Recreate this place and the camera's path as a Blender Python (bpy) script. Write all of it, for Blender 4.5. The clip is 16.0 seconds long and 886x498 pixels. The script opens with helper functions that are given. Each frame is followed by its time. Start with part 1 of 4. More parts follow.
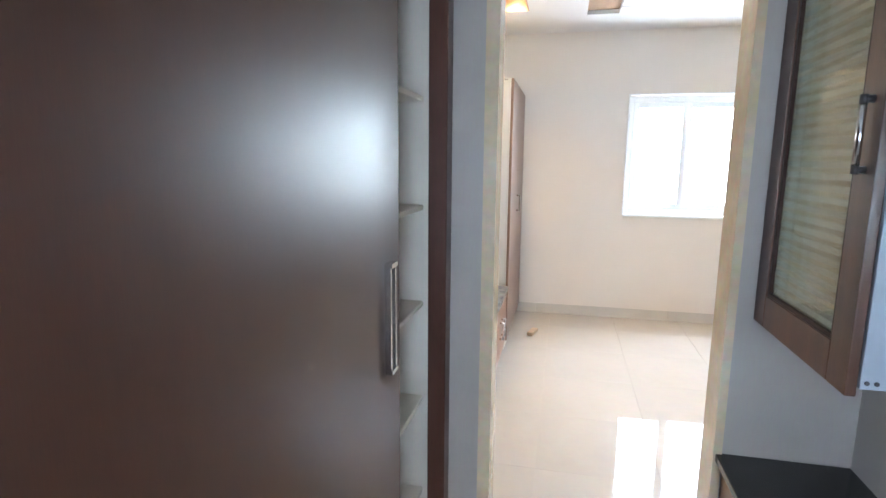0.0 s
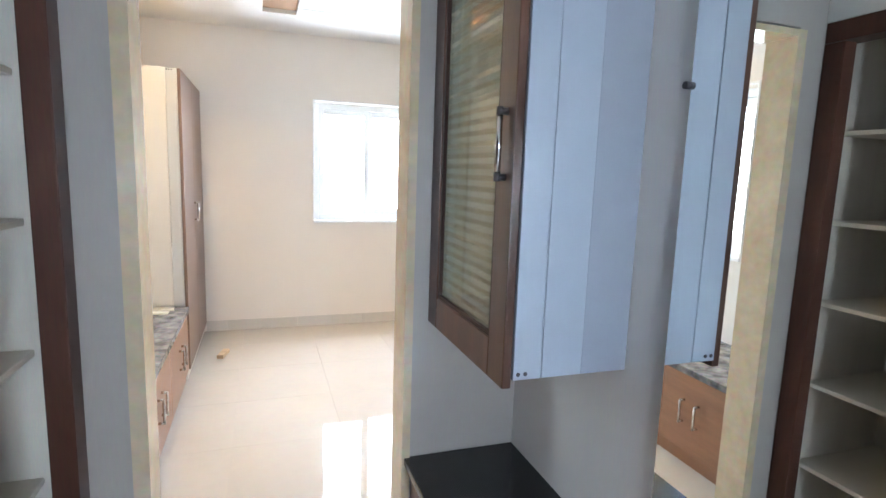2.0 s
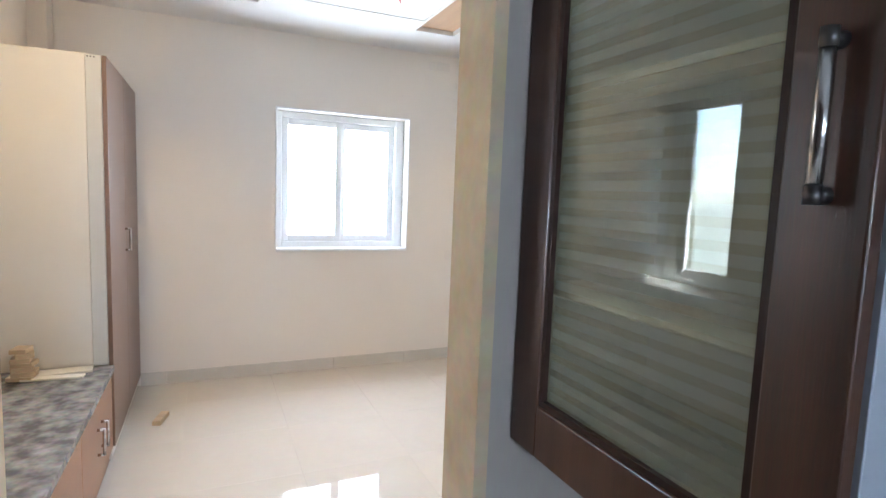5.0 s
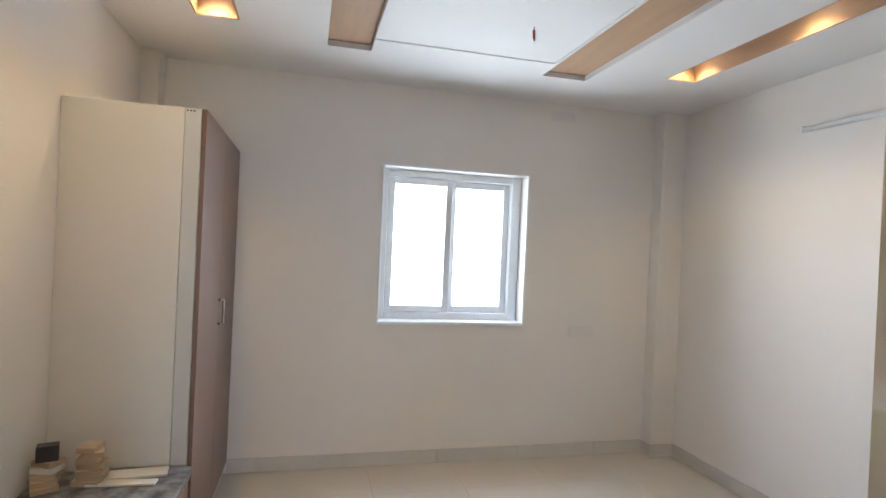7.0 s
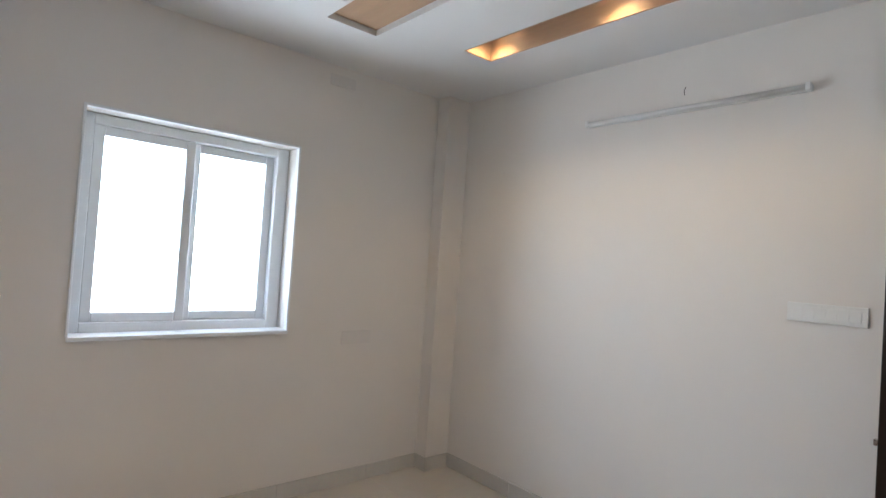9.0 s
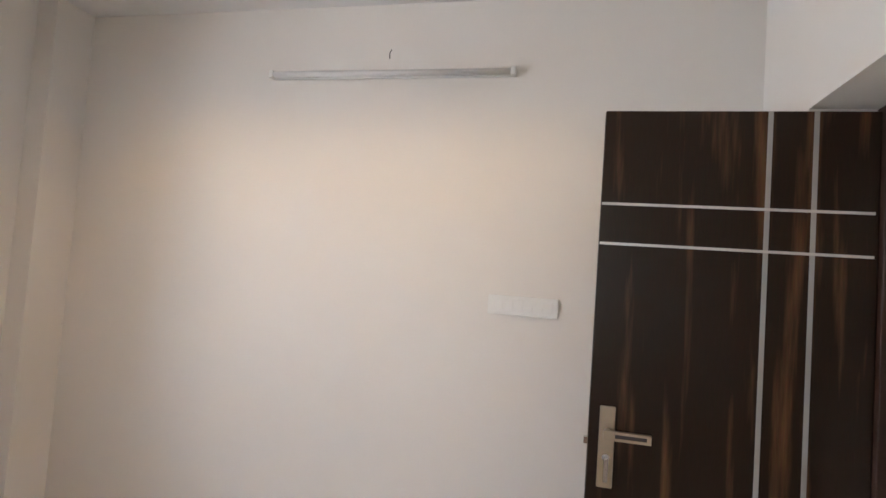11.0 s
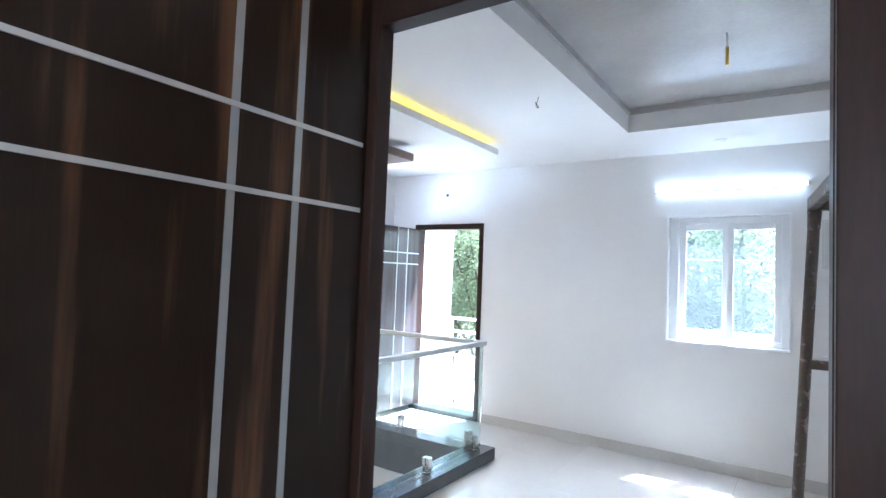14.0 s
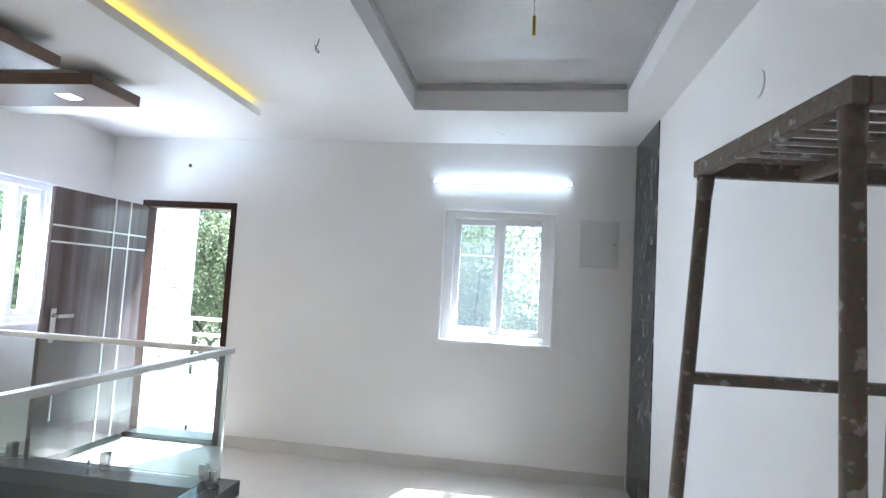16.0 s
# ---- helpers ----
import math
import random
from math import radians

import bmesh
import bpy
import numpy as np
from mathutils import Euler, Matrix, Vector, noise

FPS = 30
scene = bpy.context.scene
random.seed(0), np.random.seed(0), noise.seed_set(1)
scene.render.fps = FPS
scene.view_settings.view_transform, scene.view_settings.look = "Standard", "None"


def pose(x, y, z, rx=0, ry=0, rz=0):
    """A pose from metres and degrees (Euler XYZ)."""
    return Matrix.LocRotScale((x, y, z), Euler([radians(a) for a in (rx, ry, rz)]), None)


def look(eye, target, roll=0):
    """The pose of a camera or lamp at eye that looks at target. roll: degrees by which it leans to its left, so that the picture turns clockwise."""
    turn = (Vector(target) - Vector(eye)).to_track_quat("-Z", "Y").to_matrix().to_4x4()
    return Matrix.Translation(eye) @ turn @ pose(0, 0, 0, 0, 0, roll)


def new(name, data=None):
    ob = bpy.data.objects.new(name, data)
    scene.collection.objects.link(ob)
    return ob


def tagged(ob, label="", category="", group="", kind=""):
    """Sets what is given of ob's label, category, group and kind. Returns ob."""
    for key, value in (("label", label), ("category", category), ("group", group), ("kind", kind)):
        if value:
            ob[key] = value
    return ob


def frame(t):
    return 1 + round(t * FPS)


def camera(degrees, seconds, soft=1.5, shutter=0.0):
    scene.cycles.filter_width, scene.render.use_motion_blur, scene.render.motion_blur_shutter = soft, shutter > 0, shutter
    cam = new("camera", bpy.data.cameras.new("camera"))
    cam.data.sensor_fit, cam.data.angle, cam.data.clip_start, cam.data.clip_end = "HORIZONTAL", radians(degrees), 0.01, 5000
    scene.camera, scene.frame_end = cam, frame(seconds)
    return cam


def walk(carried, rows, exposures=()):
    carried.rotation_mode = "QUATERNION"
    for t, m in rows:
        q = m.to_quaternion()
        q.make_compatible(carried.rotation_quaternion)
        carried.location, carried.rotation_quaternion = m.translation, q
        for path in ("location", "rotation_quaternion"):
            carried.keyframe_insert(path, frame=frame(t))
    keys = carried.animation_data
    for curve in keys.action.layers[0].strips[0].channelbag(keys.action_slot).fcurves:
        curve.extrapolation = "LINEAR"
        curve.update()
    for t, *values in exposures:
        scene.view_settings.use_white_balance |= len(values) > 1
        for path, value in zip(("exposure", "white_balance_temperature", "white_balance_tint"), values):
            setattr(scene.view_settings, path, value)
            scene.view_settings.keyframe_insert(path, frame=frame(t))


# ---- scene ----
cam = camera(79.0, 16.0)
# (seconds, stops, kelvin, tint)
EXPOSURES = [(0.0, 4.5, 5600, 9), (1.0, 4.55, 5700, 9), (3.5, 4.52, 5750, 9), (4.2, 4.5, 5600, 9), (5.2, 4.0, 5650, 10), (7.3, 3.38, 5700, 10),
             (9.2, 3.14, 5650, 10), (11.5, 3.46, 6200, 16), (12.0, 3.3, 5650, 12), (12.5, 3.15, 5450, 11), (13, 3.15, 5200, 10), (14, 3.42, 5100, 10),
             (15, 3.42, 5250, 10), (16, 3.07, 5500, 10)]
PATH = [
    (0, (0.23, -0.10, 1.53), (-0.20, 1.828, 1.197), 0.5),
    (0.5, (0.248, -0.038, 1.523), (0.217, 1.937, 1.209), 1.4),
    (1, (0.272, -0.02, 1.531), (0.519, 1.941, 1.226), 1.2),
    (1.5, (0.298, 0.017, 1.532), (0.771, 1.937, 1.236), 1.3),
    (2, (0.322, 0.086, 1.524), (0.959, 1.96, 1.236), 1.9),
    (2.5, (0.365, 0.204, 1.508), (1.188, 2.009, 1.26), 2.3),
    (3, (0.412, 0.308, 1.518), (1.4, 2.036, 1.322), 2.4),
    (3.5, (0.434, 0.423, 1.532), (1.448, 2.14, 1.37), 2.3),
    (4, (0.417, 0.565, 1.528), (1.374, 2.314, 1.37), 2.3),
    (4.5, (0.372, 0.702, 1.508), (1.254, 2.489, 1.334), 2.2),
    (5, (0.298, 0.847, 1.502), (1.097, 2.669, 1.299), 2.2),
    (5.2, (0.275, 0.902, 1.498), (1.041, 2.736, 1.28), 2.4),
    (7.3, (0.297, 1.598, 1.566), (0.771, 3.541, 1.584), 2.6),
    (7.5, (0.292, 1.674, 1.56), (0.8, 3.609, 1.588), 2.7),
    (8, (0.318, 1.885, 1.543), (1.061, 3.741, 1.589), 2.9),
    (8.5, (0.381, 2.024, 1.538), (1.391, 3.75, 1.558), 3.5),
    (9, (0.439, 2.221, 1.494), (1.749, 3.732, 1.541), 3.9),
    (9.2, (0.484, 2.287, 1.486), (1.871, 3.727, 1.545), 4.0),
    (11.3, (1.049, 2.764, 1.482), (3.085, 2.971, 1.585), 4.0),
    (11.5, (1.157, 2.792, 1.477), (3.154, 2.822, 1.575), 3.9),
    (12, (1.355, 2.799, 1.458), (3.311, 2.39, 1.535), 3.6),
    (12.5, (1.541, 2.754, 1.46), (3.377, 1.965, 1.537), 3.3),
    (13, (1.713, 2.728, 1.494), (3.326, 1.546, 1.555), 3.2),
    (13.5, (1.854, 2.683, 1.494), (3.242, 1.246, 1.587), 2.7),
    (14, (1.986, 2.609, 1.506), (3.099, 0.95, 1.605), 2.3),
    (14.5, (2.089, 2.505, 1.492), (2.989, 0.721, 1.591), 2.5),
    (15, (2.202, 2.329, 1.476), (2.866, 0.446, 1.59), 2.6),
    (15.5, (2.266, 2.173, 1.5), (2.731, 0.231, 1.617), 2.7),
    (16, (2.332, 2.012, 1.466), (2.618, 0.037, 1.601), 3.3),
]
walk(cam, [(t, look(eye, aim, roll)) for t, eye, aim, roll in PATH], exposures=EXPOSURES)


# ---- world, sun and daylight ----
SUN = Vector((-0.2, -0.5, 1.16)).normalized()
world = bpy.data.worlds.new("sky")
scene.world = world
world.use_nodes = True
wn = world.node_tree
sky = wn.nodes.new("ShaderNodeTexSky")
sky.sky_type = 'NISHITA'
sky.sun_disc = False
sky.sun_elevation = math.asin(SUN.z)
sky.sun_rotation = math.atan2(SUN.x, SUN.y)
wn.links.new(sky.outputs[0], wn.nodes["Background"].inputs[0])
wn.nodes["Background"].inputs[1].default_value = 0.15

sun_data = bpy.data.lights.new("sun", 'SUN')
sun_data.energy = 5.0
sun_data.angle = radians(0.5)
sun_data.color = (1.0, 0.95, 0.86)
sun_lamp = new("sun", sun_data)
sun_lamp.matrix_world = look(SUN * 30, (0, 0, 0))


def window_light(name, eye, target, w, h, watts, colour):
    data = bpy.data.lights.new(name, 'AREA')
    data.shape, data.size, data.size_y = 'RECTANGLE', w, h
    data.energy, data.color = watts, colour
    ob = new(name, data)
    ob.matrix_world = look(eye, target)
    return ob


# sky light standing in the window openings
window_light("daylight_north", (1.33, 5.60, 1.57), (1.33, 0, 1.57), 1.12, 1.12, 4.8, (0.92, 0.97, 1.0))
window_light("daylight_west", (-1.06, 2.77, 1.58), (3, 2.77, 1.58), 0.46, 0.95, 0.5, (0.90, 0.96, 1.0))
# this one stands behind an unseen, assumed window at the passage's south end
window_light("daylight_passage", (0.5, -1.72, 1.35), (0.5, 3, 1.35), 0.70, 0.60, 3.7, (0.78, 0.88, 1.0))


def downlight_lamp(name, x, y, z, watts, colour, size=95):
    data = bpy.data.lights.new(name, 'SPOT')
    data.energy, data.color, data.spot_size, data.spot_blend = watts, colour, radians(size), 0.9
    data.shadow_soft_size = 0.03
    ob = new(name, data)
    ob.matrix_world = look((x, y, z), (x, y - 0.0005, 0))
    return ob


window_light("daylight_east", (6.62, -1.28, 1.56), (0, -1.50, 1.30), 0.66, 1.05, 36.0, (0.82, 0.91, 1.0))
WARM = (1.0, 0.66, 0.30)


# ---- materials ----
def nodes_of(name):
    m = bpy.data.materials.new(name)
    m.use_nodes = True
    nt = m.node_tree
    return m, nt, nt.nodes["Principled BSDF"]


def surface(name, base, rough=0.5, metal=0.0, vary=0.08, scale=6.0, grain=60.0, bump=0.05,
            stretch=(1, 1, 1), second=None, contrast=(0.3, 0.7), coat=0.0, rough_vary=0.05, spec=0.5, piece=0.0):
    """Principled surface with two scales of colour variation, roughness variation and fine relief."""
    m, nt, b = nodes_of(name)
    N, L = nt.nodes, nt.links
    tc = N.new("ShaderNodeTexCoord")
    mp = N.new("ShaderNodeMapping")
    mp.inputs["Scale"].default_value = stretch
    L.new(tc.outputs["Object"], mp.inputs[0])
    big = N.new("ShaderNodeTexNoise")
    big.inputs["Scale"].default_value, big.inputs["Detail"].default_value = scale, 5
    fine = N.new("ShaderNodeTexNoise")
    fine.inputs["Scale"].default_value, fine.inputs["Detail"].default_value = grain, 3
    L.new(mp.outputs[0], big.inputs["Vector"])
    L.new(mp.outputs[0], fine.inputs["Vector"])
    ramp = N.new("ShaderNodeValToRGB")
    lo = tuple(c * (1 - vary) for c in base) if second is None else second
    ramp.color_ramp.elements[0].position, ramp.color_ramp.elements[1].position = contrast
    ramp.color_ramp.elements[0].color, ramp.color_ramp.elements[1].color = (*lo, 1), (*base, 1)
    L.new(big.outputs["Fac"], ramp.inputs[0])
    mix = N.new("ShaderNodeMix")
    mix.data_type, mix.blend_type = 'RGBA', 'MULTIPLY'
    mix.inputs["Factor"].default_value = min(1, vary * 1.5)
    L.new(ramp.outputs[0], mix.inputs["A"])
    L.new(fine.outputs["Color"], mix.inputs["B"])
    col = mix.outputs["Result"]
    if piece:
        info = N.new("ShaderNodeObjectInfo")
        mr = N.new("ShaderNodeMapRange")
        mr.inputs["To Min"].default_value, mr.inputs["To Max"].default_value = 1 - piece, 1.0
        L.new(info.outputs["Random"], mr.inputs["Value"])
        hsv = N.new("ShaderNodeHueSaturation")
        L.new(mr.outputs[0], hsv.inputs["Value"])
        L.new(col, hsv.inputs["Color"])
        col = hsv.outputs[0]
    L.new(col, b.inputs["Base Color"])
    rr = N.new("ShaderNodeMapRange")
    rr.inputs["To Min"].default_value, rr.inputs["To Max"].default_value = max(0.0, rough - rough_vary), rough + rough_vary
    L.new(big.outputs["Fac"], rr.inputs["Value"])
    L.new(rr.outputs[0], b.inputs["Roughness"])
    b.inputs["Metallic"].default_value = metal
    b.inputs["Specular IOR Level"].default_value = spec
    b.inputs["Coat Weight"].default_value = coat
    b.inputs["Coat Roughness"].default_value = 0.12
    if bump:
        bp = N.new("ShaderNodeBump")
        bp.inputs["Strength"].default_value, bp.inputs["Distance"].default_value = bump, 0.004
        L.new(fine.outputs["Fac"], bp.inputs["Height"])
        L.new(bp.outputs[0], b.inputs["Normal"])
    return m


def glow(name, colour, strength):
    m, nt, b = nodes_of(name)
    b.inputs["Base Color"].default_value = (0.8, 0.8, 0.8, 1)
    b.inputs["Emission Color"].default_value = (*colour, 1)
    b.inputs["Emission Strength"].default_value = strength
    return m


def glass(name, tint=(1, 1, 1), rough=0.0):
    m, nt, b = nodes_of(name)
    b.inputs["Base Color"].default_value = (*tint, 1)
    b.inputs["Transmission Weight"].default_value = 1.0
    b.inputs["Roughness"].default_value = rough
    b.inputs["IOR"].default_value = 1.45
    return m


PAINT = surface("cream_wall_paint", (0.79, 0.75, 0.70), 0.55, vary=0.03, scale=1.5, grain=140, bump=0.06)
PAINT_LIVING = surface("offwhite_wall_paint", (0.84, 0.82, 0.80), 0.5, vary=0.03, scale=1.5, grain=140, bump=0.06)
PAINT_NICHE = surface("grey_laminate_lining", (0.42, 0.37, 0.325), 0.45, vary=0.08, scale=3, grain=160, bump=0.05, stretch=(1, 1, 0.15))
PAINT_MIRROR = surface("pale_laminate_lining", (0.74, 0.70, 0.65), 0.42, vary=0.06, scale=3, grain=160, bump=0.04, stretch=(1, 1, 0.15))
CEIL = surface("white_ceiling_paint", (0.77, 0.755, 0.74), 0.7, vary=0.03, scale=1.2, grain=90, bump=0.05)
CEIL_GREY = surface("grey_unpainted_slab", (0.56, 0.545, 0.525), 0.24, vary=0.15, scale=2.5, grain=40, bump=0.02, spec=0.22)
CEIL_WOOD = surface("tan_wood_paint", (0.55, 0.36, 0.22), 0.5, vary=0.15, scale=3, grain=50, stretch=(6, 0.5, 6), bump=0.1)
TILE = surface("cream_polished_tile", (0.61, 0.575, 0.525), 0.035, vary=0.06, scale=2.2, grain=20, bump=0.0, rough_vary=0.015, piece=0.03, spec=0.5)
TILE_LIVING = surface("pale_polished_tile", (0.70, 0.68, 0.65), 0.08, vary=0.06, scale=2.2, grain=20, bump=0.0, rough_vary=0.03, piece=0.03, spec=0.6)
GROUT = surface("grey_grout", (0.58, 0.545, 0.50), 0.7, vary=0.1)
SKIRT = surface("grey_beige_skirting_tile", (0.70, 0.67, 0.625), 0.25, vary=0.08, scale=4, grain=60, bump=0.02, piece=0.05)
BEIGE_MARBLE = surface("beige_polished_marble", (0.74, 0.61, 0.43), 0.06, vary=0.2, scale=7, grain=30, bump=0.0, second=(0.65, 0.50, 0.32), rough_vary=0.02, spec=0.6)
WALNUT = surface("dark_walnut_veneer", (0.155, 0.072, 0.032), 0.32, vary=0.35, scale=2.6, grain=36, stretch=(8, 8, 0.55),
                 second=(0.029, 0.0155, 0.0095), contrast=(0.53, 0.68), bump=0.04, spec=0.24)
# base greyed towards lavender: bluish flare over the balcony leaf put into the colour
WALNUT_HAZED = surface("walnut_laminate_hazed", (0.17, 0.145, 0.155), 0.24, vary=0.3, scale=2.2, grain=30, stretch=(7, 7, 0.35),
                        second=(0.09, 0.065, 0.06), contrast=(0.35, 0.7), bump=0.04, coat=0.3)
FRAME_WOOD = surface("dark_brown_frame_wood", (0.07, 0.036, 0.026), 0.45, vary=0.3, scale=3, grain=40, stretch=(5, 5, 0.5), bump=0.06, spec=0.18)
TEAK = surface("reddish_brown_wood", (0.14, 0.06, 0.033), 0.35, vary=0.3, scale=3, grain=50, stretch=(8, 8, 0.6), second=(0.075, 0.032, 0.019), bump=0.06, coat=0.15)
SLIDER = surface("dark_brown_satin_laminate", (0.076, 0.030, 0.017), 0.38, vary=0.2, scale=2, grain=120, stretch=(6, 6, 0.3), bump=0.02, spec=0.32)
CUPBOARD_WOOD = surface("red_brown_cupboard_frame", (0.115, 0.045, 0.028), 0.38, vary=0.25, scale=3, grain=40, stretch=(5, 5, 0.5), bump=0.05, spec=0.35)
LAMINATE = surface("brown_wood_laminate", (0.25, 0.152, 0.108), 0.35, vary=0.18, scale=3, grain=60, stretch=(8, 8, 0.6), bump=0.03)
LAMINATE_DRAWER = surface("orange_brown_laminate", (0.40, 0.20, 0.11), 0.32, vary=0.2, scale=3, grain=60, stretch=(8, 0.8, 8), bump=0.03)
WHITE_LAM = surface("white_laminate", (0.74, 0.71, 0.66), 0.4, vary=0.03, scale=3, grain=200, bump=0.02)
GREY_LAM = surface("grey_white_edge_strip", (0.60, 0.60, 0.58), 0.4, vary=0.04, scale=3, grain=200, bump=0.02)
BLUE_LAM = surface("pale_lavender_grey_laminate", (0.385, 0.41, 0.455), 0.38, vary=0.04, scale=3, grain=160, bump=0.02)
# BLUE_LAM darkened: soft shade on the cabinet's side put into the colour
LAVENDER_SHADED = surface("lavender_laminate_shaded", (0.32, 0.335, 0.37), 0.38, vary=0.05, scale=3, grain=160, bump=0.02)
SHELF_LAM = surface("taupe_cupboard_lining", (0.78, 0.70, 0.585), 0.5, vary=0.12, scale=3, grain=120, stretch=(4, 4, 0.4), bump=0.03)
CAB_LINING = surface("cream_cabinet_lining", (0.80, 0.74, 0.60), 0.5, vary=0.08, scale=3, grain=120, stretch=(4, 4, 0.4), bump=0.03)
SHELF_EDGE = surface("cream_shelf_board", (0.68, 0.60, 0.48), 0.45, vary=0.06, scale=4, grain=100, bump=0.02)
BLACK_GRANITE = surface("black_granite", (0.02, 0.02, 0.023), 0.16, vary=0.5, scale=60, grain=220, second=(0.008, 0.008, 0.01), bump=0.0, rough_vary=0.08)
GREY_MARBLE = surface("grey_veined_granite", (0.36, 0.36, 0.37), 0.2, vary=0.3, scale=16, grain=40, second=(0.12, 0.12, 0.13), contrast=(0.34, 0.66), bump=0.0)
DARK_GRANITE = surface("dark_grey_granite", (0.09, 0.10, 0.11), 0.12, vary=0.3, scale=70, grain=200, second=(0.04, 0.045, 0.05), bump=0.0, rough_vary=0.04)
BLACK_MARBLE = surface("black_marble_white_veins", (0.018, 0.019, 0.023), 0.22, vary=0.3, scale=15, grain=26, second=(0.42, 0.42, 0.43), contrast=(0.375, 0.41), stretch=(1, 1.6, 0.7), bump=0.0)
UPVC = surface("white_upvc", (0.86, 0.87, 0.88), 0.3, vary=0.02, scale=5, grain=80, bump=0.01)
PLASTIC = surface("white_switch_plastic", (0.82, 0.81, 0.78), 0.3, vary=0.02, bump=0.0)
PLATE_CREAM = surface("painted_over_plate", (0.76, 0.725, 0.68), 0.45, vary=0.04, bump=0.02)
PLASTIC_OLD = surface("greyish_white_plastic", (0.72, 0.71, 0.69), 0.35, vary=0.04, bump=0.0)
CHROME = surface("brushed_steel", (0.72, 0.71, 0.69), 0.22, metal=1.0, vary=0.05, scale=20, grain=200, bump=0.01)
SATIN_BRASS = surface("satin_antique_brass", (0.62, 0.53, 0.40), 0.32, metal=1.0, vary=0.08, scale=20, grain=200, bump=0.01)
DARK_METAL = surface("dark_metal_cap", (0.12, 0.11, 0.11), 0.35, metal=0.8, vary=0.2, bump=0.02)
STRIP_UPRIGHT = surface("grey_inlay_strip", (0.44, 0.43, 0.42), 0.35, metal=0.4, vary=0.04, bump=0.0)
STEEL_STRIP = surface("pale_inlay_strip", (0.66, 0.645, 0.62), 0.38, metal=0.5, vary=0.04, bump=0.0)
SCAF = surface("paint_spattered_rusty_steel", (0.28, 0.235, 0.20), 0.6, metal=0.1, vary=0.4, scale=46, grain=90,
               second=(0.58, 0.54, 0.49), contrast=(0.35, 0.40), bump=0.35)
RAIL_METAL = surface("matt_steel_handrail", (0.70, 0.69, 0.67), 0.35, metal=0.7, vary=0.04, bump=0.0)
RED = surface("red_plastic_sleeve", (0.55, 0.04, 0.03), 0.4, vary=0.1, bump=0.0)
YELLOW = surface("yellow_cable_sleeve", (0.70, 0.48, 0.06), 0.4, vary=0.1, bump=0.0)
BLACK_HOLE = surface("dark_hole", (0.02, 0.02, 0.02), 0.8, bump=0.0)
RAW_WOOD = surface("raw_pine_offcut", (0.66, 0.50, 0.33), 0.7, vary=0.2, scale=6, grain=60, stretch=(1, 8, 8), bump=0.1)
WHITE_BOARD = surface("white_board_offcut", (0.76, 0.72, 0.65), 0.6, vary=0.06, bump=0.05)
LEAF = surface("green_leaves", (0.15, 0.18, 0.10), 0.5, vary=0.4, scale=1.2, grain=9, second=(0.04, 0.09, 0.02), bump=0.0)
_n, _l = LEAF.node_tree.nodes, LEAF.node_tree.links
_tr, _mx = _n.new("ShaderNodeBsdfTranslucent"), _n.new("ShaderNodeMixShader")
_tr.inputs["Color"].default_value = (0.27, 0.32, 0.18, 1)
_mx.inputs[0].default_value = 0.45
_l.new(_n["Principled BSDF"].outputs[0], _mx.inputs[1])
_l.new(_tr.outputs[0], _mx.inputs[2])
_l.new(_mx.outputs[0], _n["Material Output"].inputs[0])
SCREEN = bpy.data.materials.new("insect_mesh")
SCREEN.use_nodes = True
_n, _l = SCREEN.node_tree.nodes, SCREEN.node_tree.links
_tp, _tr, _mx = _n.new("ShaderNodeBsdfTransparent"), _n.new("ShaderNodeBsdfTranslucent"), _n.new("ShaderNodeMixShader")
_tc, _wv, _mr = _n.new("ShaderNodeTexCoord"), _n.new("ShaderNodeTexWave"), _n.new("ShaderNodeMapRange")
_tr.inputs["Color"].default_value = (0.66, 0.76, 0.88, 1)
_wv.bands_direction = 'Z'
_wv.inputs["Scale"].default_value, _wv.inputs["Distortion"].default_value = 18, 1.5
_mr.inputs["To Min"].default_value, _mr.inputs["To Max"].default_value = 0.018, 0.05
_l.new(_tc.outputs["Object"], _wv.inputs["Vector"])
_l.new(_wv.outputs["Fac"], _mr.inputs["Value"])
_l.new(_mr.outputs[0], _mx.inputs[0])
_l.new(_tp.outputs[0], _mx.inputs[1])
_l.new(_tr.outputs[0], _mx.inputs[2])
_l.new(_mx.outputs[0], _n["Material Output"].inputs[0])
BARK = surface("grey_brown_bark", (0.16, 0.12, 0.09), 0.9, vary=0.4, scale=9, grain=40, stretch=(4, 4, 1), bump=0.6)
RENDER_WALL = surface("white_exterior_paint", (0.82, 0.81, 0.78), 0.8, vary=0.06, scale=1.5, grain=60, bump=0.1)
BALCONY = surface("pale_terrace_tile", (0.72, 0.70, 0.66), 0.6, vary=0.1, scale=3, grain=40, bump=0.05)
EARTH = surface("dry_ground", (0.24, 0.20, 0.13), 0.95, vary=0.4, scale=0.4, grain=4, second=(0.12, 0.14, 0.06), bump=0.2)
PANE = glass("window_glass", (0.96, 0.99, 0.98))
RAIL_GLASS = glass("railing_glass", (0.88, 0.96, 0.94))
CAB_GLASS = glass("cabinet_glass", (0.80, 0.83, 0.70))
CAB_GLASS.node_tree.nodes["Principled BSDF"].inputs["Transmission Weight"].default_value = 0.90
CAB_GLASS.node_tree.nodes["Principled BSDF"].inputs["IOR"].default_value = 1.5
FROST = surface("frosted_glass_band", (0.80, 0.84, 0.76), 0.32, vary=0.04, spec=0.25, bump=0.0)
FROST.node_tree.nodes["Principled BSDF"].inputs["Transmission Weight"].default_value = 0.95
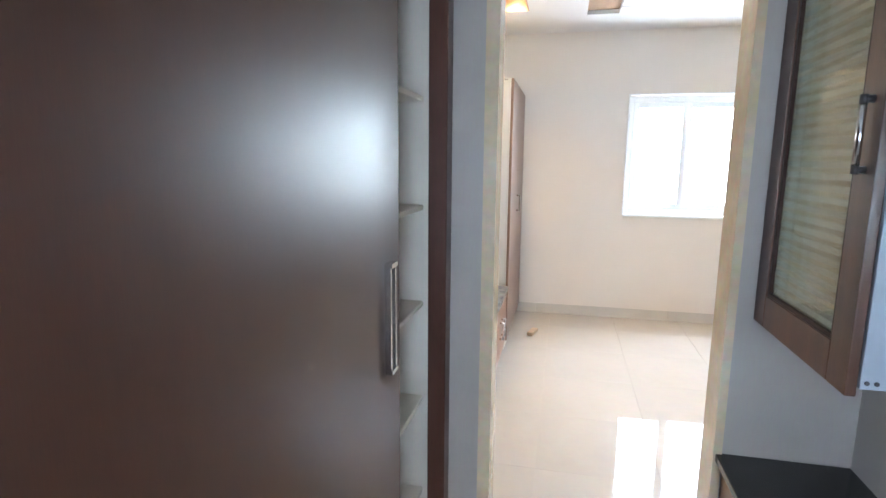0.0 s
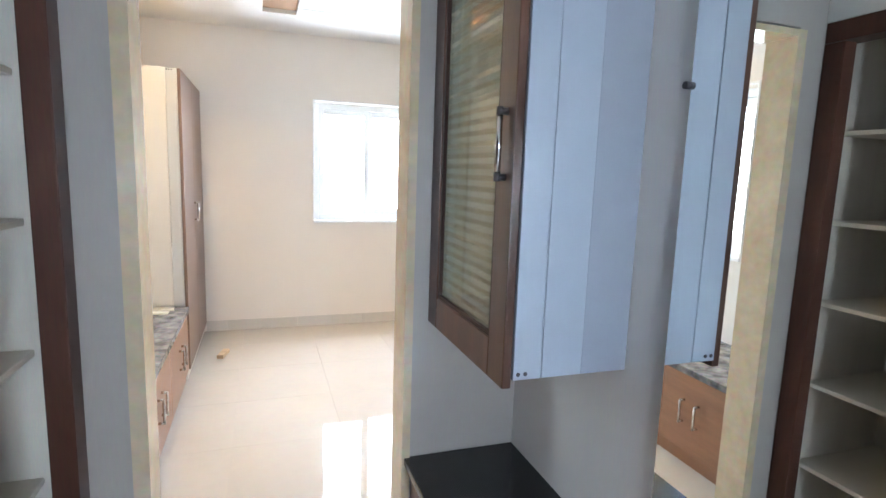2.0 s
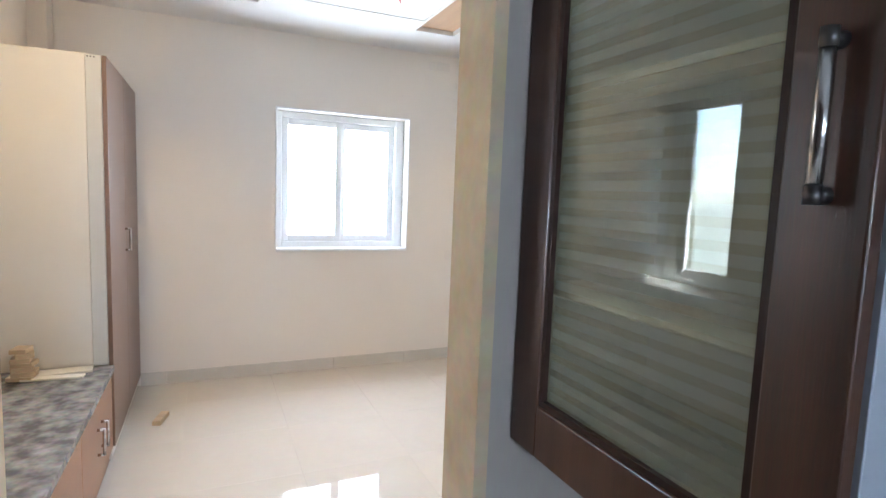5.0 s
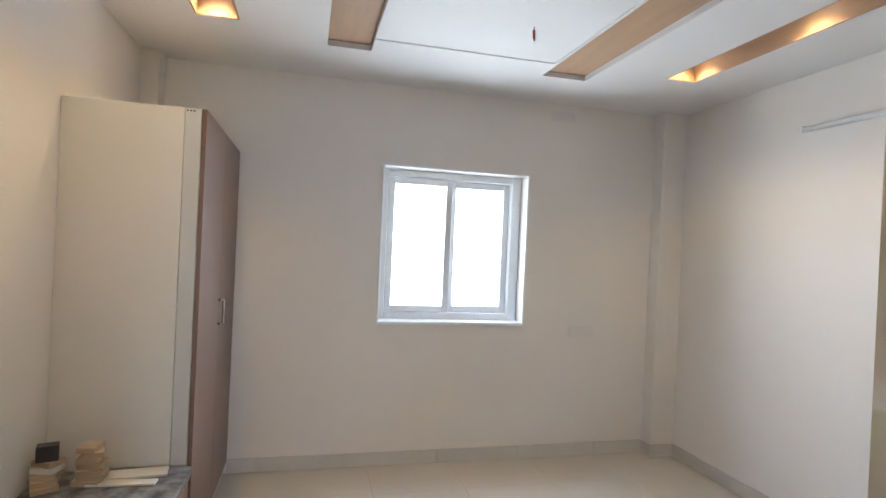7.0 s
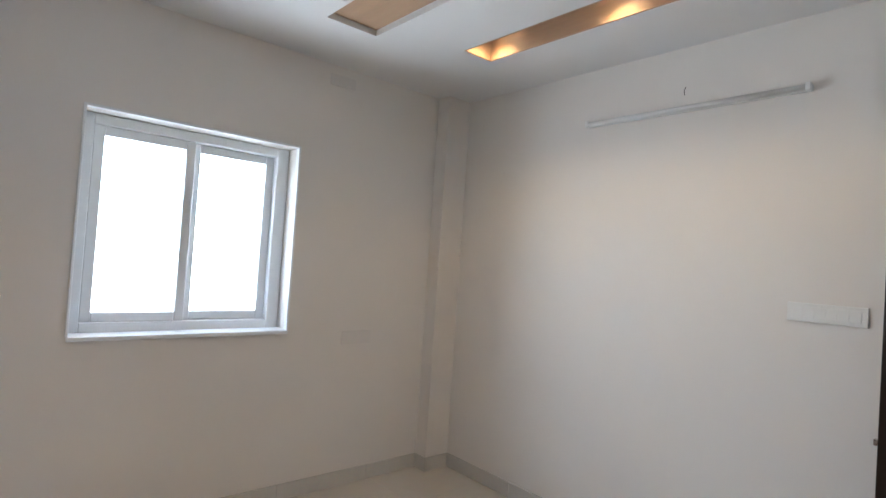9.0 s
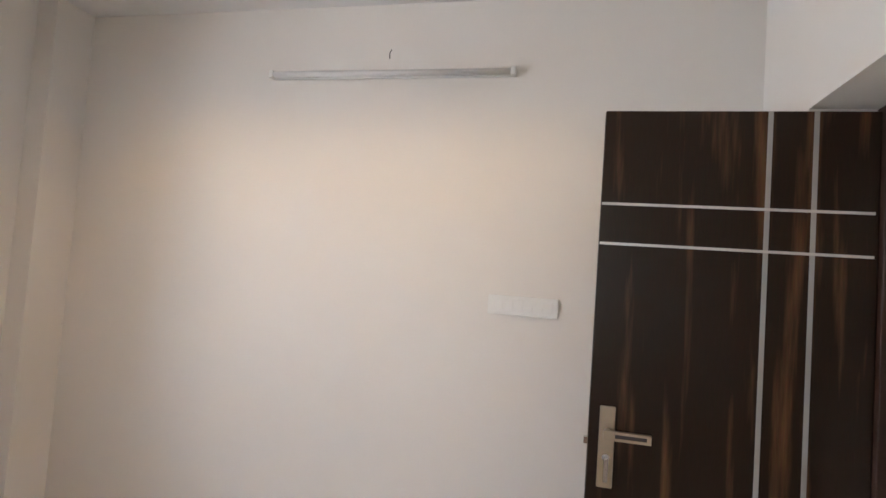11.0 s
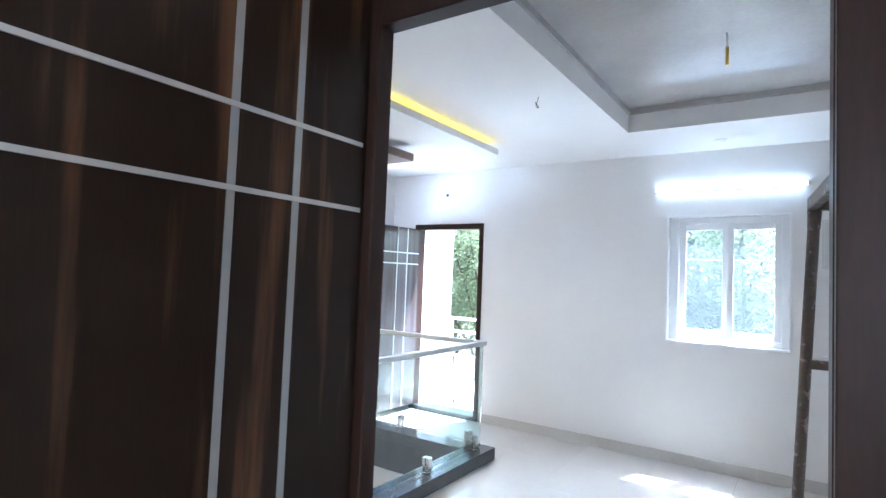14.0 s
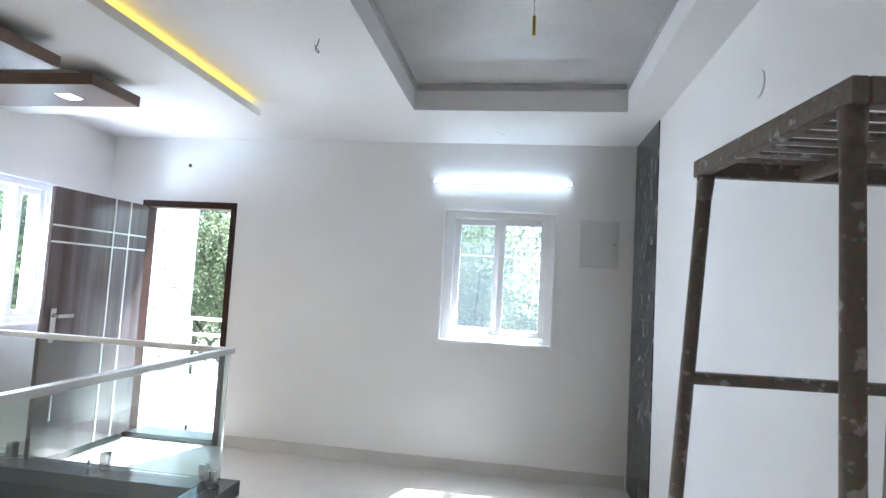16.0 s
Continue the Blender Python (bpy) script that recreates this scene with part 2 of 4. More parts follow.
FROST.node_tree.nodes["Principled BSDF"].inputs["IOR"].default_value = 1.15
MIRROR, _nt, _b = nodes_of("silvered_mirror")
_b.inputs["Base Color"].default_value = (0.88, 0.91, 0.90, 1)
_b.inputs["Metallic"].default_value = 1.0
_b.inputs["Roughness"].default_value = 0.01
LED_WARM = glow("warm_downlight_glow", (1.0, 0.80, 0.50), 3)
LED_WHITE = glow("white_downlight_glow", (1.0, 0.93, 0.80), 3.0)
LED_YELLOW = glow("yellow_led_strip_glow", (1.0, 0.64, 0.07), 0.42)
TUBE_GLOW = glow("cool_tube_glow", (0.80, 0.92, 1.0), 1.7)


# ---- mesh helpers ----
def box(bm, x0, x1, y0, y1, z0, z1):
    if x0 > x1: x0, x1 = x1, x0
    if y0 > y1: y0, y1 = y1, y0
    if z0 > z1: z0, z1 = z1, z0
    v = [bm.verts.new(p) for p in ((x0, y0, z0), (x1, y0, z0), (x1, y1, z0), (x0, y1, z0),
                                   (x0, y0, z1), (x1, y0, z1), (x1, y1, z1), (x0, y1, z1))]
    for f in ((0, 3, 2, 1), (4, 5, 6, 7), (0, 1, 5, 4), (1, 2, 6, 5), (2, 3, 7, 6), (3, 0, 4, 7)):
        bm.faces.new([v[i] for i in f])
    return bm


def boxes(*all_boxes):
    bm = bmesh.new()
    for b in all_boxes:
        box(bm, *b)
    return bm


def rounded(bm, r=0.002, seg=2):
    bmesh.ops.bevel(bm, geom=bm.edges[:], offset=r, segments=seg, profile=0.5, affect='EDGES', clamp_overlap=True)
    return bm


def rbox(x0, x1, y0, y1, z0, z1, r=0.002, seg=2):
    return rounded(boxes((x0, x1, y0, y1, z0, z1)), r, seg)


def tube(bm, a, b, r0, r1=None, sides=12, caps=True):
    """A round bar from a to b."""
    a, b = Vector(a), Vector(b)
    r1 = r0 if r1 is None else r1
    q = (b - a).to_track_quat('Z', 'Y')
    rings = []
    for c, r in ((a, r0), (b, r1)):
        rings.append([bm.verts.new(c + q @ Vector((r * math.cos(2 * math.pi * i / sides), r * math.sin(2 * math.pi * i / sides), 0)))
                      for i in range(sides)])
    for i in range(sides):
        j = (i + 1) % sides
        f = bm.faces.new((rings[0][i], rings[0][j], rings[1][j], rings[1][i]))
        f.smooth = True
    if caps:
        bm.faces.new(rings[0][::-1])
        bm.faces.new(rings[1])
    return bm


def rod(a, b, r0, r1=None, sides=12):
    return tube(bmesh.new(), a, b, r0, r1, sides)


def mesh_object(name, bm, material):
    me = bpy.data.meshes.new(name)
    bm.normal_update()
    bm.to_mesh(me)
    bm.free()
    me.materials.append(material)
    return new(name, me)


def part(name, bm, material, parent, label=""):
    ob = mesh_object(name, bm, material)
    ob.parent = parent
    ob.matrix_parent_inverse = parent.matrix_world.inverted()
    return tagged(ob, label)


def structure(name, bm, material, label, category):
    return tagged(mesh_object(name, bm, material), label, category, kind="structure")


def thing(name, label, category, at=(0, 0, 0), group="", kind=""):
    ob = new(name)
    ob.location = at
    ob.matrix_world = Matrix.Translation(at)
    return tagged(ob, label, category, group, kind)


def wall_x(x0, x1, y0, y1, z0, z1, holes=()):
    """A wall along y, x0..x1 thick; holes are (y0, y1, z0, z1), side by side in rising y."""
    bm, y = bmesh.new(), y0
    for a, b, c, d in holes:
        if a > y: box(bm, x0, x1, y, a, z0, z1)
        if c > z0: box(bm, x0, x1, a, b, z0, c)
        if d < z1: box(bm, x0, x1, a, b, d, z1)
        y = b
    if y < y1: box(bm, x0, x1, y, y1, z0, z1)
    return bm


def wall_y(y0, y1, x0, x1, z0, z1, holes=()):
    bm, x = bmesh.new(), x0
    for a, b, c, d in holes:
        if a > x: box(bm, x, a, y0, y1, z0, z1)
        if c > z0: box(bm, a, b, y0, y1, z0, c)
        if d < z1: box(bm, a, b, y0, y1, d, z1)
        x = b
    if x < x1: box(bm, x, x1, y0, y1, z0, z1)
    return bm


# ================= the large structure =================
BW, BE, BN = -0.745, 3.152, 5.266      # bedroom wall faces
BS = 2.0                              # bedroom face of the wall with the doorway
PE = 1.70                             # passage end wall face
H = 2.69                              # bedroom ceiling
LW, LE, LS, LH = 1.44, 6.03, -2.35, 2.65   # living hall
VX, VY = 4.13, -1.41                  # corner of the stair void
VN = 0.75

structure("wall_north", wall_y(BN, BN + 0.25, BW - 0.25, BE + 0.25, -0.1, 3.0, [(0.79, 1.875, 1.015, 2.12)]), PAINT,
          "cream painted bedroom wall with a window opening", "wall")
structure("wall_bedroom_east", wall_x(BE, BE + 0.25, BS - 0.25, BN, -0.1, 3.0), PAINT, "cream painted bedroom side wall", "wall")
structure("wall_bedroom_west", wall_x(BW - 0.25, BW, -1.6, BN, -0.1, 3.0, [(2.52, 3.02, 1.06, 2.08)]), PAINT,
          "cream painted wall above the granite bench", "wall")
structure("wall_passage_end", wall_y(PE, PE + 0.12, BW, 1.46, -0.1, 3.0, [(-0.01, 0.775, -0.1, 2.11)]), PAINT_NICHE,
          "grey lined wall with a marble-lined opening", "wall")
structure("wall_bedroom_south", wall_y(1.75, BS, 1.46, BE, -0.1, 3.0, [(1.85, 2.745, -0.1, 2.08)]), PAINT,
          "cream wall around the hall doorway", "wall")
structure("wall_door_reveal", boxes((1.455, 1.950, 1.66, 1.749, 0, LH), (1.851, 1.950, 1.749, 1.7715, 0, 2.079)), PAINT_LIVING, "white plaster reveal beside the doorway", "wall")
structure("wall_mirror", wall_x(1.151, LW, -1.6, PE, -0.1, 3.0), PAINT_MIRROR, "grey lined wall of the dressing passage", "wall")
structure("wall_passage_south", wall_y(-1.6, -1.4, BW, 1.151, -0.1, 3.0, [(0.15, 0.85, 1.05, 1.65)]), PAINT,
          "cream wall closing the dressing passage", "wall")
structure("wall_living_north", wall_y(1.63, 1.75, BE, LE + 0.25, -3.2, 3.0), PAINT_LIVING,
          "off-white hall wall above the stairs", "wall")
structure("wall_living_south", wall_y(LS - 0.25, LS, LW - 0.25, LE + 0.25, -3.2, 3.0,
          [(2.067, 2.957, 1.03, 2.09), (4.80, 5.70, 0.0, 2.08)]), PAINT_LIVING, "off-white hall wall with window and balcony door", "wall")
structure("wall_living_east", wall_x(LE, LE + 0.25, LS, 1.63, -3.2, 3.0, [(-1.775, -1.19, 0.995, 2.085)]), PAINT_LIVING,
          "off-white hall wall with a white window", "wall")
structure("wall_living_west", wall_x(LW - 0.25, LW, LS, -1.6, -0.1, 3.0), PAINT_LIVING, "off-white hall wall behind the scaffold", "wall")
structure("wall_living_west_face", boxes((LW, LW + 0.012, -1.66, 1.655, 0.0, LH)), PAINT_LIVING, "smooth off-white painted wall", "wall")
structure("column", boxes((2.945, BE, 5.15, BN, 0, H)), PAINT, "cream painted corner column", "column")
structure("column_west", boxes((BW, -0.64, 5.12, BN, 0, H)), PAINT, "cream painted corner column", "column")


# ceilings
def ceiling_with_slots(x0, x1, y0, y1, z, slots, top):
    """A slab with rectangular slots (x0, x1, y0, y1, z of the slot's top), side by side in x."""
    bm, x = bmesh.new(), x0
    for a, b, c, d, zt in slots:
        if a > x: box(bm, x, a, y0, y1, z, top)
        box(bm, a, b, y0, c, z, top)
        box(bm, a, b, d, y1, z, top)
        box(bm, a, b, c, d, zt, top)
        x = b
    if x < x1: box(bm, x, x1, y0, y1, z, top)
    return bm


SY0, SY1 = 2.75, 4.47
structure("ceiling_bedroom", ceiling_with_slots(BW, BE, PE + 0.12, BN, H, [
    (-0.32, -0.10, SY0, SY1, 2.862), (0.35, 0.60, SY0 - 0.1, 4.66, 2.735), (0.602, 1.68, SY0, 4.475, 2.695),
    (1.70, 2.00, SY0 - 0.1, 4.695, 2.735), (2.44, 2.66, SY0, SY1, 2.862)], 3.0), CEIL,
    "white false ceiling with long slots", "ceiling")
structure("ceiling_passage", boxes((BW, 1.151, -1.4, PE, 2.55, 3.0)), CEIL, "white passage ceiling", "ceiling")
TX0, TX1, TY0, TY1 = 1.69, 3.10, -1.52, 1.05
structure("ceiling_living", ceiling_with_slots(LW, LE, LS, 1.63, LH, [(TX0, TX1, TY0, TY1, 2.86)], 3.05), CEIL,
          "white false ceiling with a raised tray", "ceiling")
structure("ceiling_tray", boxes((TX0 + 0.003, TX1 - 0.003, TY0 + 0.003, TY1 - 0.003, 2.825, 2.858),
                                (TX0 + 0.002, TX0 + 0.02, TY0 + 0.002, TY1, 2.785, 2.825), (TX1 - 0.02, TX1 - 0.002, TY0 + 0.002, TY1, 2.785, 2.825),
                                (TX0 + 0.02, TX1 - 0.02, TY0 + 0.002, TY0 + 0.03, 2.785, 2.825)), CEIL_GREY,
          "grey unpainted slab inside the tray", "ceiling")
structure("ceiling_drop_panel", boxes((4.15, LE - 0.001, -1.40, 1.62, 2.55, 2.60)), CEIL, "white dropped panel over the stairs", "ceiling")
for sx0, sx1 in ((-0.32, -0.10), (2.44, 2.66)):
    structure("ceiling_slot_lining", boxes((sx0 + 0.001, sx0 + 0.012, SY0 + 0.001, SY1 - 0.001, H + 0.002, 2.858),
                                           (sx1 - 0.012, sx1 - 0.001, SY0 + 0.001, SY1 - 0.001, H + 0.002, 2.858),
                                           (sx0 + 0.012, sx1 - 0.012, SY1 - 0.012, SY1 - 0.001, H + 0.002, 2.858),
                                           (sx0 + 0.012, sx1 - 0.012, SY0 + 0.001, SY0 + 0.012, H + 0.002, 2.858),
                                           (sx0 + 0.012, sx1 - 0.012, SY0 + 0.012, SY1 - 0.012, 2.85, 2.861)), CEIL_WOOD,
              "wood lined lit ceiling slot", "ceiling")
for sx0, sx1, sy1 in ((0.35, 0.60, 4.66), (1.70, 2.00, 4.695)):
    structure("ceiling_wood_panel", boxes((sx0 + 0.002, sx1 - 0.002, SY0 - 0.098, sy1 - 0.002, 2.722, 2.734)), CEIL_WOOD,
              "tan wood panel set in the ceiling", "ceiling")

# marble lining of the opening, frames
structure("opening_lining", boxes((-0.009, 0.010, PE - 0.012, PE + 0.128, 0, 2.10), (-0.034, -0.009, PE - 0.012, PE - 0.001, 0, 2.10), (0.747, 0.774, PE - 0.012, PE + 0.128, 0, 2.10),
                                  (0.010, 0.747, PE - 0.012, PE + 0.128, 2.075, 2.10)), BEIGE_MARBLE,
          "polished beige marble lining of the opening", "door frame")
structure("door_frame_bedroom", rounded(boxes((2.690, 2.743, 1.772, 1.816, 0, 2.078), (1.852, 1.953, 1.772, 1.816, 0, 2.078), (1.9505, 1.9545, 1.652, 1.771, 0, 2.078),
                                       (1.953, 2.690, 1.772, 1.816, 2.0, 2.078)), 0.004, 1), FRAME_WOOD,
          "dark brown wooden door frame", "door frame")
structure("door_frame_living", boxes((4.802, 4.85, LS - 0.12, LS + 0.01, 0.0, 2.078), (5.65, 5.698, LS - 0.12, LS + 0.01, 0.0, 2.078),
                                     (4.85, 5.65, LS - 0.12, LS + 0.01, 2.02, 2.078)), FRAME_WOOD,
          "dark brown balcony door frame", "door frame")
structure("threshold", boxes((4.85, 5.65, LS - 0.2, LS + 0.012, 0.003, 0.045)), DARK_GRANITE, "dark granite door sill", "sill")

# floors below the tiles
floor_bed = structure("floor_bedroom", boxes((BW, BE, PE, BN, -0.1, -0.004), (BW, 1.151, -1.4, PE, -0.1, -0.004), (1.46, BE, 1.75, BS, -0.1, -0.004)), GROUT,
                      "cream polished tile floor", "floor")
floor_liv = structure("floor_living", boxes((LW, VX, LS, 1.75, -0.2, -0.004), (VX, LE, LS, VY, -0.2, -0.004), (VX, LE, VN, 1.63, -0.2, -0.004)), GROUT,
                      "pale polished tile floor", "floor")
structure("floor_lower", boxes((LW, LE, LS, 1.63, -3.2, -3.0)), TILE_LIVING, "pale floor of the storey below", "floor")
structure("wall_stair_west", boxes((VX - 0.2, VX, VY, VN, -3.0, -0.2)), PAINT_LIVING, "off-white wall of the stair void", "wall")
structure("wall_stair_south", boxes((VX - 0.2, LE, VY - 0.2, VY, -3.0, -0.2)), PAINT_LIVING, "off-white wall of the stair void", "wall")
structure("wall_stair_north", boxes((VX - 0.2, LE, VN, VN + 0.2, -3.0, -0.2)), PAINT_LIVING, "off-white wall of the stair void", "wall")

# outdoors
structure("ground", boxes((-400, 400, -400, 400, -4.2, -4.0)), EARTH, "dry ground far below", "ground")
structure("balcony_floor", boxes((1.0, 7.5, -4.6, LS - 0.25, -0.25, -0.02)), BALCONY, "pale sunlit balcony floor", "balcony")
# unseen slab, added only to block direct sun at the passage window
structure("sunshade", boxes((-0.2, 1.2, -2.3, -1.6, 2.15, 2.25)), RENDER_WALL, "unseen slab added to keep sun off the passage window", "sunshade")
structure("roof", boxes((BW - 0.3, LE + 0.3, -1.6, BN + 0.3, 3.05, 3.2), (LW - 0.3, LE + 0.3, LS - 0.26, -1.6, 3.05, 3.2)), RENDER_WALL,
          "flat concrete roof slab", "roof")


# ================= windows =================
def sliding_window(name, label, along, face, a0, a1, z0, z1, out, depth, screen=False, single=False):
    """A white two-pane sliding window in an opening a0..a1 along x or y; face: the wall's inner face; out: +1 or -1 outwards."""
    w = thing(name, label, "window", kind="structure")
    def bar(b0, b1, c0, c1, d0, d1, r=0.004):
        # b along the wall, c depth from the face outwards, d height
        f0, f1 = face + out * c0, face + out * c1
        if along == 'x':
            return rbox(b0, b1, min(f0, f1), max(f0, f1), d0, d1, r, 1)
        return rbox(min(f0, f1), max(f0, f1), b0, b1, d0, d1, r, 1)
    e, t = 0.0015, 0.055
    part("window_frame", bar(a0 + e, a0 + t, depth, depth + 0.09, z0 + e, z1 - e), UPVC, w)
    u = 0.075
    part("window_frame", bar(a1 - u, a1 - e, depth, depth + 0.09, z0 + e, z1 - e), UPVC, w)
    part("window_frame", bar(a0 + t, a1 - u, depth, depth + 0.09, z1 - t, z1 - e), UPVC, w)
    part("window_frame", bar(a0 + t, a1 - u, depth, depth + 0.09, z0 + e, z0 + t), UPVC, w)
    part("window_sill", bar(a0 - 0.006, a1 + 0.006, -0.016, depth - 0.001, z0 - 0.016, z0 + 0.006, 0.003), UPVC, w)
    for s0, s1, c in ((a0 - 0.012, a0 + e, 0), (a1 - e, a1 + 0.012, 0)):
        part("architrave", bar(s0, s1, -0.008, 0.03, z0 + 0.006, z1 + 0.012, 0.002), UPVC, w)
    part("architrave", bar(a0 + e, a1 - e, -0.008, 0.03, z1 - e, z1 + 0.012, 0.002), UPVC, w)
    mid = (a0 + a1) / 2
    sashes = ((a0 + t, a1 - u, depth + 0.012),) if single else ((a0 + t, mid + 0.0, depth + 0.012), (mid - 0.012, a1 - u, depth + 0.048))
    for s0, s1, c in sashes:
        st = 0.05
        sash = part("sash", bar(s0, s0 + st, c, c + 0.03, z0 + t, z1 - t), UPVC, w)
        part("stile", bar(s1 - st, s1, c, c + 0.03, z0 + t, z1 - t), UPVC, sash)
        part("rail", bar(s0 + st, s1 - st, c, c + 0.03, z0 + t, z0 + t + st), UPVC, sash)
        part("rail", bar(s0 + st, s1 - st, c, c + 0.03, z1 - t - st, z1 - t), UPVC, sash)
        pane = part("pane", bar(s0 + st - 0.006, s1 - st + 0.006, c + 0.012, c + 0.017, z0 + t + st - 0.006, z1 - t - st + 0.006, 0.0005), PANE, sash)
        pane.visible_shadow = False
    if screen:
        part("grille_bar", bar(a0 + t, a1 - u, depth + 0.0785, depth + 0.083, z0 + 0.70, z0 + 0.706, 0.001), UPVC, w, "thin white bar behind the panes")
        part("insect_screen", bar(a0 + t, a1 - u, depth + 0.084, depth + 0.0845, z0 + t, z1 - t, 0.0001), SCREEN, w, "fine pale insect mesh")
    return w


sliding_window("window_1", "white two-pane sliding window in the cream wall", 'x', BN, 0.79, 1.875, 1.015, 2.12, 1, 0.13)
sliding_window("window_2", "narrow white window above the granite bench", 'y', BW, 2.52, 3.02, 1.06, 2.08, -1, 0.13, single=True)
sliding_window("window_3", "white sliding window with trees behind", 'x', LS, 2.067, 2.957, 1.03, 2.09, -1, 0.06, True)
sliding_window("window_4", "white sliding window beside the balcony door", 'y', LE, -1.775, -1.19, 0.995, 2.085, 1, 0.03)
# unseen, added as an assumed source for the passage's bluish light
sliding_window("window_5", "unseen window added to let light into the passage", 'x', -1.4, 0.15, 0.85, 1.05, 1.65, -1, 0.08)


# ================= doors =================
def flush_door(name, label, hinge, width, height, angle, material, strip, group=""):
    """A leaf with inlaid strips: two upright near the hinge, two level below the top. Built along +x from the hinge, face to -y."""
    d = thing(name, label, "door")
    t = 0.034
    part("leaf", rbox(0, width, 0, t, 0.012, height, 0.003), material, d)
    for x in (0.165, 0.291):
        part("inlay_strip", boxes((x, x + 0.014, t - 0.0005, t + 0.002, 0.014, height - 0.002)), STRIP_UPRIGHT, d, "grey metal inlay strip")
    for z in (1.752, 1.623):
        part("inlay_strip", boxes((0.012, width - 0.002, t - 0.0004, t + 0.003, z, z + 0.0085)), strip, d, "pale metal inlay strip")
    px = width - 0.056
    plate = part("handle_plate", rbox(px - 0.024, px + 0.024, t + 0.0002, t + 0.010, 0.86, 1.113, 0.004), SATIN_BRASS, d, "brushed steel lock plate")
    lever = bmesh.new()
    tube(lever, (px, t + 0.008, 1.035), (px, t + 0.050, 1.035), 0.011)
    box(lever, px - 0.125, px + 0.014, t + 0.044, t + 0.058, 1.020, 1.048)
    part("lever", lever, SATIN_BRASS, plate)
    part("lever_slot", boxes((px - 0.112, px - 0.02, t + 0.0578, t + 0.0592, 1.029, 1.040)), DARK_METAL, plate)
    part("keyhole", rod((px, t + 0.009, 0.955), (px, t + 0.0145, 0.955), 0.012), CHROME, plate)
    part("key", rbox(px - 0.007, px + 0.007, t + 0.0148, t + 0.036, 0.885, 0.958, 0.002), CHROME, plate)
    part("latch", boxes((width + 0.0002, width + 0.012, 0.008, 0.026, 0.985, 1.005)), CHROME, d)
    for z in (0.25, 1.0, 1.8):
        part("hinge", rod((-0.007, -0.007, z), (-0.007, -0.007, z + 0.10), 0.006, sides=8), CHROME, d)
    d.matrix_world = Matrix.Translation(hinge) @ Matrix.Rotation(radians(angle), 4, 'Z')
    return d


flush_door("bedroom_door", "open dark walnut door with pale inlay strips", (2.745, 1.818, 0), 0.785, 2.062, 90, WALNUT, STEEL_STRIP)


def balcony_leaf():
    d = thing("balcony_door", "open dark laminate door with pale inlay strips", "door")
    w, h, t = 0.94, 1.97, 0.036
    part("leaf", rbox(0, w, 0, t, 0.012, h, 0.003), WALNUT_HAZED, d)
    for x in (0.205, 0.37):
        part("inlay_strip", boxes((x, x + 0.014, t - 0.0005, t + 0.003, 0.014, h - 0.002)), STEEL_STRIP, d, "pale metal inlay strip")
    for z in (1.685, 1.565):
        part("inlay_strip", boxes((0.012, w - 0.002, t - 0.0004, t + 0.004, z, z + 0.013)), STEEL_STRIP, d, "pale metal inlay strip")
    plate = part("handle_plate", rbox(w - 0.10, w - 0.055, t + 0.0002, t + 0.010, 0.84, 1.09, 0.004), CHROME, d)
    lever = bmesh.new()
    tube(lever, (w - 0.078, t + 0.008, 1.035), (w - 0.078, t + 0.052, 1.035), 0.010)
    box(lever, w - 0.20, w - 0.066, t + 0.047, t + 0.062, 1.022, 1.048)
    part("lever", lever, CHROME, plate)
    part("tower_bolt", rod((w - 0.12, t + 0.012, 0.28), (w - 0.12, t + 0.012, 0.46), 0.008), CHROME, d)
    d.matrix_world = Matrix.Translation((5.66, LS + 0.02, 0.05)) @ Matrix.Rotation(radians(88), 4, 'Z')


balcony_leaf()


# ================= dressing passage =================
WF = -0.142    # front plane of the passage cupboard frame
SD = -0.178    # front plane of its sliding door


